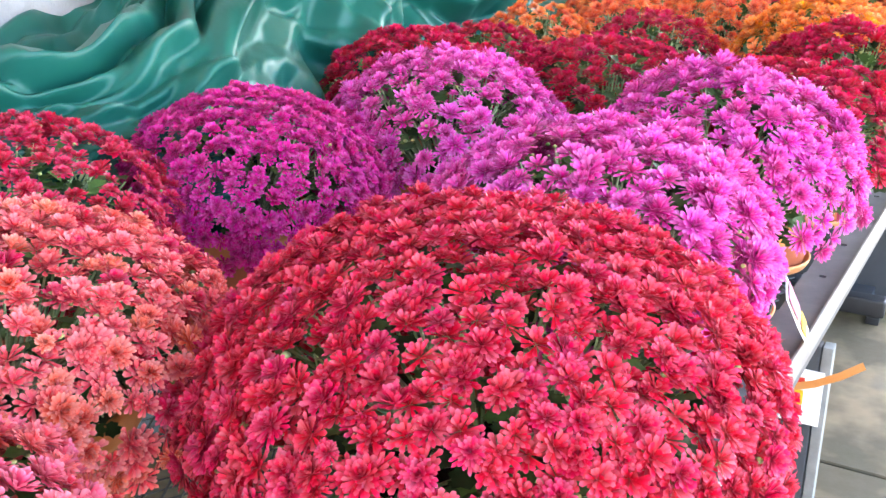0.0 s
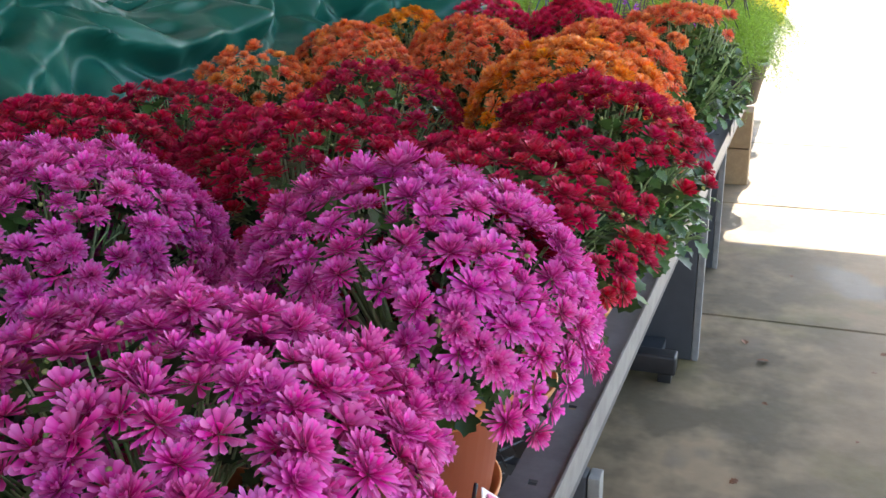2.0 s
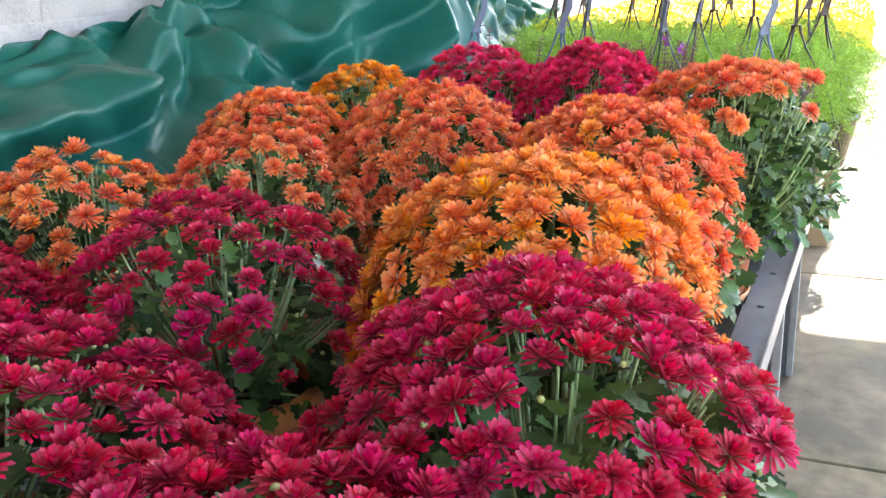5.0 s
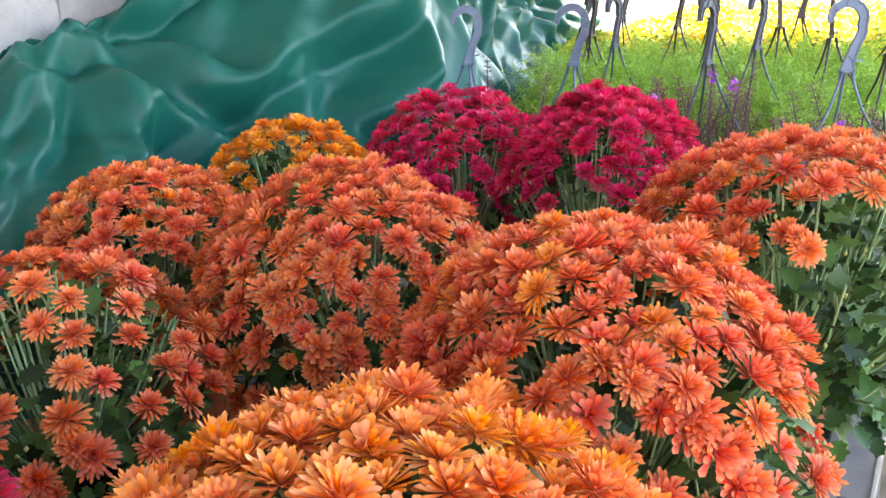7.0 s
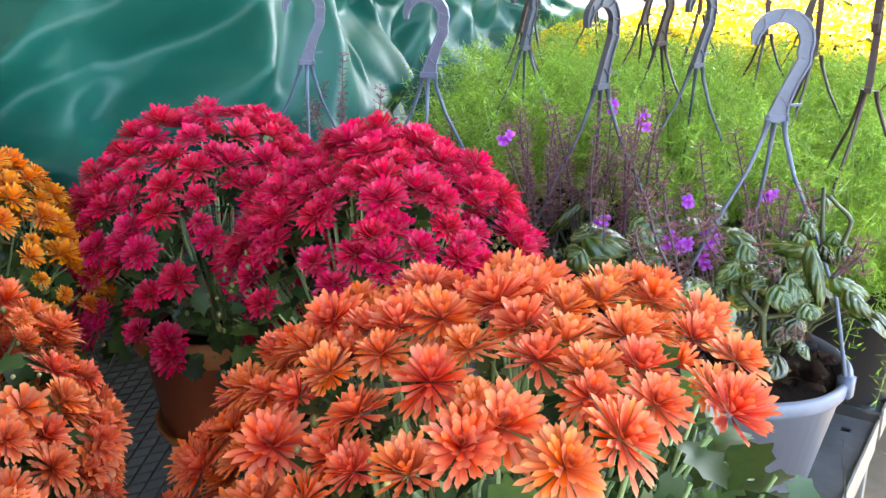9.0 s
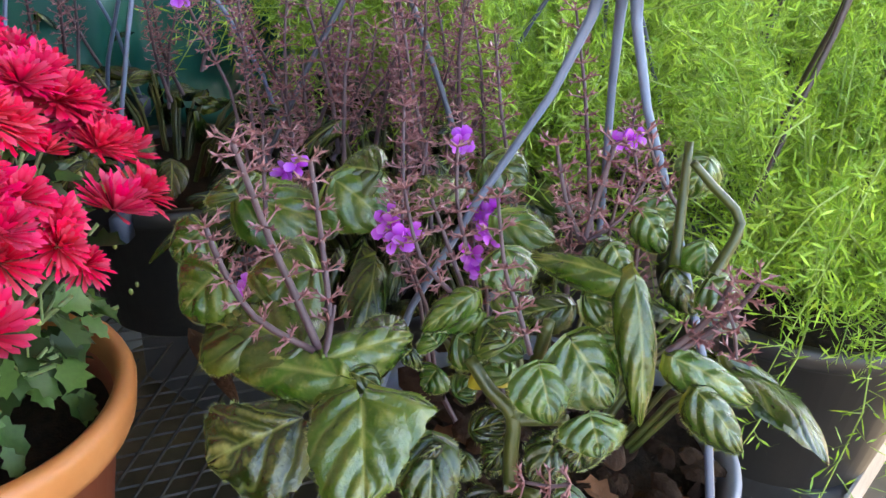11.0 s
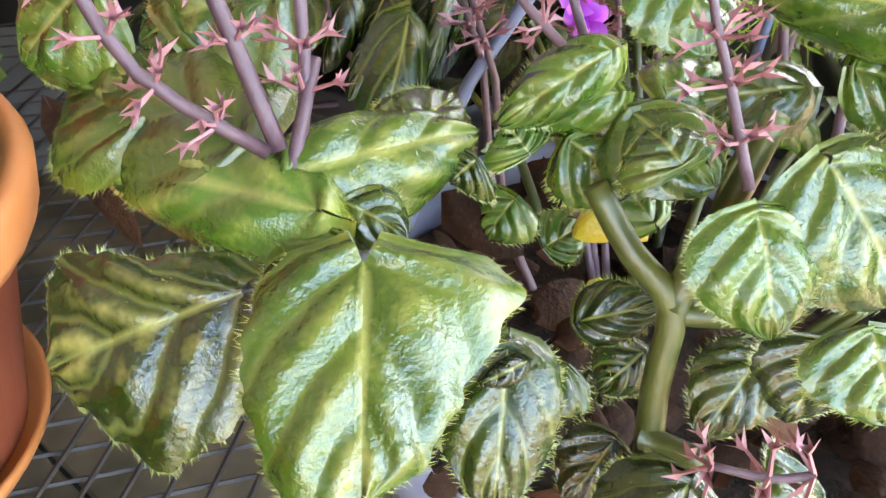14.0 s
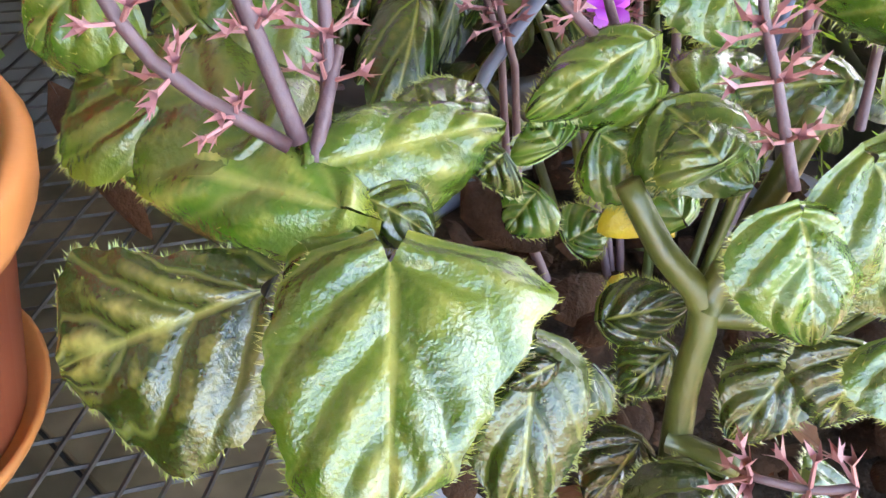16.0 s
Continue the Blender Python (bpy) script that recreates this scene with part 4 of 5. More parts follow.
def blade(name, length, width, curl, wave, seed, material=None, nl=14, nw=8, hairs=0, tone=1.0, outline=None):
    """A broad toothed leaf in its own frame: base at 0, tip along +y, face +z; curl rolls the edges down; swollen between the veins."""
    rng = random.Random(seed)
    b = Build()
    vs, uvs = [], []
    ph = rng.uniform(0, 6)
    skew, teeth = rng.uniform(-0.12, 0.12), 8 if nl > 30 else 0
    for i in range(nl + 1):
        v = i / nl
        body = math.sin(math.pi * min(1, v ** 0.6)) ** 0.66 * (1 - 0.1 * v) + 0.015 * (1 - v)
        for k in range(nw + 1):
            u = 2 * k / nw - 1
            half = width * 0.5 * body * (1 + skew * (1 if u > 0 else -1) * math.sin(v * 3.1))
            if outline:
                half = width * 0.5 * along([(q, a if u > 0 else c) for q, a, c in outline], v)
            if teeth:
                half *= 1 + 0.045 * (abs(math.sin(v * teeth * math.pi + ph)) - 0.5) * u * u
            half *= 1 + 0.05 * noise.noise((v * 3.0 + seed, u, 0.5))
            ang = curl * u
            x = half * (math.sin(ang) / curl if curl > 0.05 else u)
            z = -half * (1 - math.cos(ang)) / max(curl, 0.05)
            z += wave * width * 0.07 * noise.noise((v * 3.2 + seed, u * 1.6, 1.7)) * (0.3 + abs(u))
            swell = 0.5 - 0.5 * math.sin(6.2832 * (3.0 * v - 1.6 * abs(u) + 0.45))
            z += 0.032 * width * swell ** 0.7 * (1 - u ** 4) * min(1, 6 * abs(u)) * min(1, 5 * (1 - v)) + 0.05 * width * abs(u) * (1 - abs(u))
            bend = 0.55 * wave + 0.25
            y = length * math.sin(v * bend) / bend
            zz = -length * (1 - math.cos(v * bend)) / bend
            heart = 0.14 * length * abs(u) ** 1.5 * max(0.0, 1 - v * 3.0)
            vs.append((x, y - heart, z + zz))
            uvs.append((0.5 + u * 0.5, max(v, 0.001)))
    w = nw + 1
    b.add(vs, [(i * w + k, i * w + k + 1, (i + 1) * w + k + 1, (i + 1) * w + k) for i in range(nl) for k in range(nw)], tone, uvs)
    for i in range(hairs):
        r, side = rng.uniform(0.04, 0.98) * nl, rng.choice((0, nw)) if rng.random() < 0.75 else rng.randint(1, nw - 1)
        i0 = min(nl - 1, int(r))
        p = Vector(vs[i0 * w + side]).lerp(Vector(vs[(i0 + 1) * w + side]), r - i0)
        out = (p - Vector(vs[i0 * w + nw // 2])).normalized() if side in (0, nw) else Vector((0, 0, 1))
        e = p + (out + Vector((rng.gauss(0, 0.35), rng.gauss(0, 0.35), rng.gauss(0.2, 0.4)))).normalized() * rng.uniform(0.001, 0.0026)
        b.add([tuple(p), tuple(p + Vector((0, 0.0003, 0))), tuple(e)], [(0, 1, 2)], 1.3, [(0.5, 0.5)] * 3)
    return b.mesh(name, material or BASKET_LEAF)


def frame_for(base, tip, face):
    y = (Vector(tip) - Vector(base)).normalized()
    x = y.cross(Vector(face)).normalized()
    z = x.cross(y)
    m = Matrix((x, y, z)).transposed().to_4x4()
    m.translation = Vector(base)
    return m


def spike_along(pts, r0, r1, start, seed, material):
    """A stem along pts; from the share start of its length on it carries whorls of small pointed calyces."""
    rng = random.Random(seed)
    st, cal = Build(), Build()
    n = len(pts)
    st.tube(pts, [r0 + (r1 - r0) * k / (n - 1) for k in range(n)], 8)
    if start is None:
        return st.mesh("stem", material), None
    length = sum((pts[k + 1] - pts[k]).length for k in range(n - 1))
    count = max(2, int(length / 0.011))
    for i in range(int(count * start), count + 1):
        q = i / count * (n - 1)
        k = min(n - 2, int(q))
        p = pts[k].lerp(pts[k + 1], q - k)
        axis = (pts[k + 1] - pts[k]).normalized()
        side = axis.cross(Vector((0.3, 0.9, 0.2))).normalized()
        over = axis.cross(side)
        for a in range(6):
            ang = a * 1.0472 + i * 0.7 + rng.uniform(-0.35, 0.35)
            d = (side * math.cos(ang) + over * math.sin(ang) + axis * rng.uniform(0.0, 0.7)).normalized()
            e = p + d * rng.uniform(0.004, 0.0095)
            cal.tube([p, e], [0.0006, 0.0004], 4, cap=False)
            s = d.cross(axis).normalized()
            u = s.cross(d)
            vs = [tuple(e - d * 0.001)]
            for m_ in range(4):
                aa = m_ * 1.5708 + 0.4
                o = s * math.cos(aa) + u * math.sin(aa)
                vs += [tuple(e + o * 0.0012 + d * 0.001), tuple(e + o * rng.uniform(0.002, 0.0034) + d * rng.uniform(0.002, 0.005))]
            fs = []
            for m_ in range(4):
                c0, t0, c1 = 1 + m_ * 2, 2 + m_ * 2, 1 + ((m_ + 1) % 4) * 2
                fs += [(0, c0, c1), (c0, t0, c1)]
            cal.add(vs, fs)
    return st.mesh("stem", material), cal.mesh("calyces", CALYX, False)


def spike_mesh(seed, height):
    rng = random.Random(seed)
    bend = Vector((rng.uniform(-0.2, 0.2), rng.uniform(-0.2, 0.2), 1)).normalized()
    pts = [bend * height * q + Vector((0.012 * math.sin(q * 3 + seed), 0.012 * math.cos(q * 2.3 + seed), 0)) * q for q in (0, 0.25, 0.5, 0.75, 1)]
    return spike_along(pts, 0.0022, 0.0008, 0.3, seed, PURPLE_STEM)


def lipped_flower(seed):
    """A small two-lipped violet flower, about 2 cm, facing +z."""
    rng = random.Random(seed)
    b = Build()
    for a, l, w, lift in ((0.5, 0.011, 0.009, 0.7), (2.2, 0.011, 0.009, 0.7), (4.0, 0.013, 0.011, 0.1), (5.3, 0.011, 0.008, 0.2)):
        c, s = math.cos(a), math.sin(a)
        vs, va = [], []
        for q, h in ((0, 0.15), (0.4, 0.8), (0.75, 1.0), (1.0, 0.55)):
            for sd in (-1, 0, 1):
                r, hh = l * q, sd * w * h * 0.5
                vs.append((c * r - s * hh, s * r + c * hh, l * q * lift - 0.3 * abs(hh) + rng.uniform(-0.0006, 0.0006)))
                va.append(q)
        b.add(vs, [(i * 3 + k, i * 3 + k + 1, i * 3 + 4 + k, i * 3 + 3 + k) for i in range(3) for k in (0, 1)], va)
    b.tube([(0, 0, 0.001), (0, 0, -0.006), (0.001, 0, -0.014)], [0.002, 0.0016, 0.0009], 6, 0.3)
    return b.mesh("violet_flower", PETALS["violet"])


LIPPED = [lipped_flower(i) for i in range(2)]
SPIKES = [spike_mesh(i, h) for i, h in enumerate((0.11, 0.14, 0.17, 0.12, 0.2))]
BLADES = [blade("leaf", 0.05 + 0.012 * (i % 3), 0.036 + 0.008 * (i % 2), (0.5, 1.2, 2.2, 0.9, 2.6)[i % 5], 0.8 + 0.4 * (i % 3), 60 + i, tone=(0.46, 0.62, 0.5)[i % 3]) for i in range(10)]


def spurflower(x, y, pot_mesh, pot_label, turn, hang_mat, hang_label, seed, leaves, spikes, blooms, skip=None, reach=0.15, lean=(0, 0)):
    """A hanging basket of a purple-stemmed, variegated plant, standing on the bench."""
    rng = random.Random(seed)
    base = thing("hanging_basket", f"{pot_label} hanging basket of variegated leaves with spent purple spikes", "potted plant", pose(x, y, TABLE_Z + 0.002), "hanging baskets on the bench")
    part("pot", pot_mesh, base, pot_label + " plastic pot")
    part("soil", BASKET_SOIL, base, "dark potting soil")
    hanger(base, 0.445, turn, hang_mat, hang_label, lean, 85 if seed == 11 else 40)
    stems = Build()
    for i in range(leaves):
        az = rng.uniform(0, 6.283)
        rr = reach * math.sqrt(rng.uniform(0.05, 1.0))
        tipz = 0.17 + 0.12 * rng.random() * (1.15 - rr / reach) + 0.03
        p = Vector((rr * math.cos(az), rr * math.sin(az), tipz))
        if skip and skip(p + Vector((x, y, TABLE_Z))):
            continue
        foot = Vector((p.x * 0.3, p.y * 0.3, 0.13))
        stems.tube([foot, foot.lerp(p, 0.55) + Vector((0, 0, 0.02)), p], [0.0026, 0.0022, 0.0015], 5, cap=False)
        out = Vector((math.cos(az), math.sin(az), rng.uniform(-0.7, 0.35)))
        out = (out + Vector((rng.gauss(0, 0.4), rng.gauss(0, 0.4), 0))).normalized()
        s = rng.uniform(0.65, 1.1)
        part("leaf", rng.choice(BLADES), base, "", frame_for(p, p + out, (rng.gauss(0, 0.35), rng.gauss(0, 0.35), 1)) @ Matrix.Scale(s, 4))
    part("stalk_tuft", stems.mesh("stalk_tuft", GREEN_STEM), base, "fleshy green stalks")["kind"] = "stuff"
    for i in range(spikes):
        az, rr = rng.uniform(0, 6.283), 0.1 * math.sqrt(rng.random())
        p = Vector((rr * math.cos(az), rr * math.sin(az), rng.uniform(0.2, 0.26)))
        if skip and skip(p + Vector((x, y, TABLE_Z))):
            continue
        st, ca = rng.choice(SPIKES)
        m = Matrix.Translation(p) @ pose(0, 0, 0, rng.uniform(-22, 22), rng.uniform(-22, 22), rng.uniform(0, 360))
        sp = part("flower_spike", st, base, "thin purple flower spike", m)
        part("calyx_whorl", ca, sp, "mauve spent calyces")["kind"] = "stuff"
    return base


def near_hero(p):
    """Keeps the scattered leaves clear of the ones placed one by one, and of the walker's way."""
    return p.y < 3.70 or (p.y < 3.74 and p.x > -0.24)


basket_a = spurflower(-0.267, 3.69, BASKET_GREY, "blue grey", 25, HANG_BLUE, "pale blue grey plastic hanger", 11, 75, 9, 3, near_hero, 0.15, (-4.4, 2.4))
basket_b = spurflower(-0.525, 3.83, BASKET_BLACK, "black", 75, HANG_GREY, "slate grey plastic hanger", 12, 115, 32, 3, None, 0.15, (0, 0))
basket_c = spurflower(-0.815, 3.82, BASKET_BLACK, "black", 20, HANG_BLUE, "blue grey plastic hanger", 13, 40, 5, 0, None, 0.13, (3, 2))
basket_d = spurflower(-1.06, 3.80, BASKET_BLACK, "black", 35, HANG_BLUE, "blue grey plastic hanger", 14, 25, 5, 0, None, 0.11, (0, 3))

# leaves of the nearest basket: base, tip, width, curl
LEAVES_NEAR = [
    ((-0.266, 3.529, 0.9381), (-0.2329, 3.4963, 0.9189), 0.062, 0.35),
    ((-0.2906, 3.5152, 0.9221), (-0.3151, 3.475, 0.9099), 0.058, 0.25),
    ((-0.2833, 3.5312, 0.9403), (-0.3343, 3.5092, 0.9419), 0.074, 2.6),
    ((-0.2944, 3.5344, 0.9433), (-0.2753, 3.5673, 0.9514), 0.068, 2.3),
    ((-0.2824, 3.5392, 0.9391), (-0.2674, 3.5422, 0.9387), 0.020, 0.90),
    ((-0.2774, 3.5317, 0.9364), (-0.2835, 3.5133, 0.9275), 0.020, 0.60),
    ((-0.2017, 3.6056, 0.9027), (-0.2016, 3.5862, 0.8855), 0.022, 0.80),
    ((-0.1911, 3.6066, 0.9112), (-0.186, 3.5937, 0.8963), 0.030, 0.60),
    ((-0.246, 3.5569, 0.9062), (-0.2256, 3.5315, 0.8844), 0.032, 0.50),
    ((-0.2395, 3.5558, 0.9082), (-0.2424, 3.5443, 0.9076), 0.022, 3.08),
    ((-0.224, 3.579, 0.8723), (-0.223, 3.5611, 0.8634), 0.022, 0.70),
    ((-0.2014, 3.5772, 0.8774), (-0.1955, 3.5443, 0.8743), 0.036, 0.60),
    ((-0.2304, 3.5988, 0.8869), (-0.2343, 3.5852, 0.8776), 0.020, 0.50),
    ((-0.2469, 3.5914, 0.892), (-0.2307, 3.5997, 0.903), 0.020, 0.80),
    ((-0.3371, 3.5246, 0.9423), (-0.3707, 3.5201, 0.947), 0.050, 0.60),
    ((-0.3273, 3.5395, 0.941), (-0.3572, 3.5523, 0.9509), 0.045, 0.70),
    ((-0.2505, 3.603, 0.9502), (-0.2255, 3.5934, 0.9542), 0.034, 0.70),
    ((-0.2555, 3.6028, 0.9536), (-0.2751, 3.5829, 0.9499), 0.025, 1.82),
    ((-0.2731, 3.5727, 0.9395), (-0.2753, 3.5663, 0.9354), 0.020, 0.80),
    ((-0.1752, 3.5823, 0.8936), (-0.1773, 3.5673, 0.897), 0.030, 0.60),
    ((-0.2826, 3.6046, 0.9064), (-0.2842, 3.5938, 0.898), 0.022, 0.60),
    ((-0.2452, 3.6167, 0.9132), (-0.2616, 3.6169, 0.9251), 0.020, 0.60),
    ((-0.2715, 3.608, 0.894), (-0.2647, 3.6142, 0.9022), 0.018, 0.50),
    ((-0.2423, 3.5795, 0.8858), (-0.2406, 3.5668, 0.8809), 0.022, 0.50),
    ((-0.1959, 3.638, 0.9804), (-0.2438, 3.6229, 0.9901), 0.040, 2.24),
    ((-0.1911, 3.6376, 0.9808), (-0.1555, 3.6079, 0.9307), 0.043, 2.10),
    ((-0.2054, 3.6087, 0.9553), (-0.1753, 3.6065, 0.9369), 0.045, 0.60),
    ((-0.2106, 3.5904, 0.948), (-0.1929, 3.5788, 0.9323), 0.032, 0.50),
    ((-0.1636, 3.6326, 0.9526), (-0.123, 3.6451, 0.9431), 0.040, 1.96),
    ((-0.1486, 3.6286, 0.9428), (-0.1186, 3.6255, 0.9289), 0.037, 1.68),
    ((-0.1861, 3.666, 0.9767), (-0.1659, 3.6639, 0.9641), 0.043, 2.80),
    ((-0.2183, 3.6865, 0.9948), (-0.1989, 3.6906, 0.9992), 0.034, 1.00),
    ((-0.2112, 3.6784, 0.9968), (-0.1927, 3.6753, 0.9846), 0.035, 1.82),
    ((-0.2874, 3.6605, 0.9759), (-0.2553, 3.6707, 0.9754), 0.030, 0.80),
    ((-0.4349, 3.6047, 0.9605), (-0.385, 3.6289, 0.9595), 0.050, 0.60),
    ((-0.3898, 3.6384, 0.9751), (-0.351, 3.643, 0.9617), 0.050, 0.60),
    ((-0.3724, 3.657, 0.9802), (-0.3927, 3.6445, 0.9848), 0.040, 0.50),
    ((-0.2593, 3.6026, 0.9632), (-0.2702, 3.5758, 0.9514), 0.030, 1.68),
    ((-0.2234, 3.6341, 0.9568), (-0.2447, 3.6142, 0.9538), 0.026, 1.00),
    ((-0.2139, 3.634, 0.9657), (-0.1957, 3.6411, 0.9658), 0.026, 1.00),
    ((-0.3285, 3.5587, 0.9686), (-0.3538, 3.5299, 0.959), 0.055, 0.60),
    ((-0.3704, 3.5337, 0.9611), (-0.3807, 3.5121, 0.9459), 0.050, 0.60),
    ((-0.2204, 3.6479, 0.988), (-0.2073, 3.6464, 0.9829), 0.028, 0.90),
    ((-0.209, 3.6448, 0.9917), (-0.1934, 3.6402, 0.9806), 0.033, 1.68),
    ((-0.2022, 3.5991, 0.905), (-0.2017, 3.5785, 0.8939), 0.024, 0.50),
    ((-0.1809, 3.5886, 0.9359), (-0.1675, 3.5784, 0.9294), 0.034, 0.60),
    ((-0.2394, 3.5963, 0.8759), (-0.2316, 3.5929, 0.8674), 0.016, 0.60),
    ((-0.2664, 3.5844, 0.9398), (-0.2734, 3.5837, 0.9456), 0.020, 0.70),
    ((-0.2624, 3.6334, 0.9748), (-0.2429, 3.6252, 0.9649), 0.035, 0.60),
    ((-0.1784, 3.6832, 0.9893), (-0.1695, 3.6736, 0.9787), 0.033, 1.54),
    ((-0.1681, 3.6722, 0.9758), (-0.1518, 3.672, 0.9692), 0.030, 0.80),
    ((-0.3254, 3.7014, 0.9873), (-0.2988, 3.7051, 0.9845), 0.040, 0.60),
    ((-0.4234, 3.5645, 0.957), (-0.433, 3.5464, 0.9451), 0.040, 0.80),
    ((-0.4306, 3.5977, 0.9664), (-0.4414, 3.5986, 0.9776), 0.040, 0.60),
    ((-0.3245, 3.6604, 0.9749), (-0.3491, 3.6663, 0.987), 0.040, 0.70),
    ((-0.1985, 3.7212, 1.0164), (-0.1996, 3.7063, 1.0001), 0.030, 0.90),
    ((-0.2899, 3.5667, 0.9414), (-0.291, 3.5876, 0.9486), 0.030, 0.80),
    ((-0.1924, 3.6305, 0.9504), (-0.1931, 3.6171, 0.9445), 0.030, 0.70),
    ((-0.2306, 3.592, 0.9507), (-0.2423, 3.5947, 0.956), 0.026, 0.80),
    ((-0.3111, 3.5325, 0.9445), (-0.3617, 3.5212, 0.9574), 0.055, 0.70),
    ((-0.3414, 3.5422, 0.9566), (-0.3372, 3.5731, 0.9667), 0.050, 0.90),
    ((-0.2483, 3.6137, 0.9516), (-0.2386, 3.6357, 0.9568), 0.034, 1.40),
    ((-0.2605, 3.5933, 0.9418), (-0.2414, 3.5956, 0.9371), 0.030, 1.20),
]
eye_side = Vector((0.45, -0.45, 0.77))
inv_a = basket_a.matrix_basis.inverted()
# lopsided outlines of the two broadest leaves: share of the length, half widths of the two sides
OUTLINES = {0: [(0, 0.12, 0.12), (0.06, 0.55, 0.9), (0.15, 0.74, 1.12), (0.3, 0.8, 0.92), (0.5, 0.77, 0.68), (0.75, 0.66, 0.45), (0.95, 0.5, 0.06), (1, 0.3, 0.0)],
            1: [(0, 0.1, 0.3), (0.1, 0.36, 0.7), (0.3, 0.5, 1.0), (0.6, 0.75, 1.08), (0.75, 0.86, 0.75), (0.88, 0.7, 0.4), (1, 0.15, 0.1)]}
for i, (lb, lt, lw, lc) in enumerate(LEAVES_NEAR):
    ln = (Vector(lt) - Vector(lb)).length * (1.25 if i in (2, 3) else 1.04)
    # leaves 6 to 13, low inside the basket, have their shade put into the tone
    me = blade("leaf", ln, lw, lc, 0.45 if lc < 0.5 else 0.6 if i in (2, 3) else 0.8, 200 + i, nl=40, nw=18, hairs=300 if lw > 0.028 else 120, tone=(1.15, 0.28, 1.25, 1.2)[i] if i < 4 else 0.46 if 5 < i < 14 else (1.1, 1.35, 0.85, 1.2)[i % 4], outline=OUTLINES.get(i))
    jig = Vector((0.12 * math.sin(i * 2.1), 0.12 * math.cos(i * 1.7), 0)) if lw < 0.055 else Vector((0, 0, 0))
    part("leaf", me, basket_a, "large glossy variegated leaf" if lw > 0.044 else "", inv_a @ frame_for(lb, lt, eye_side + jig))
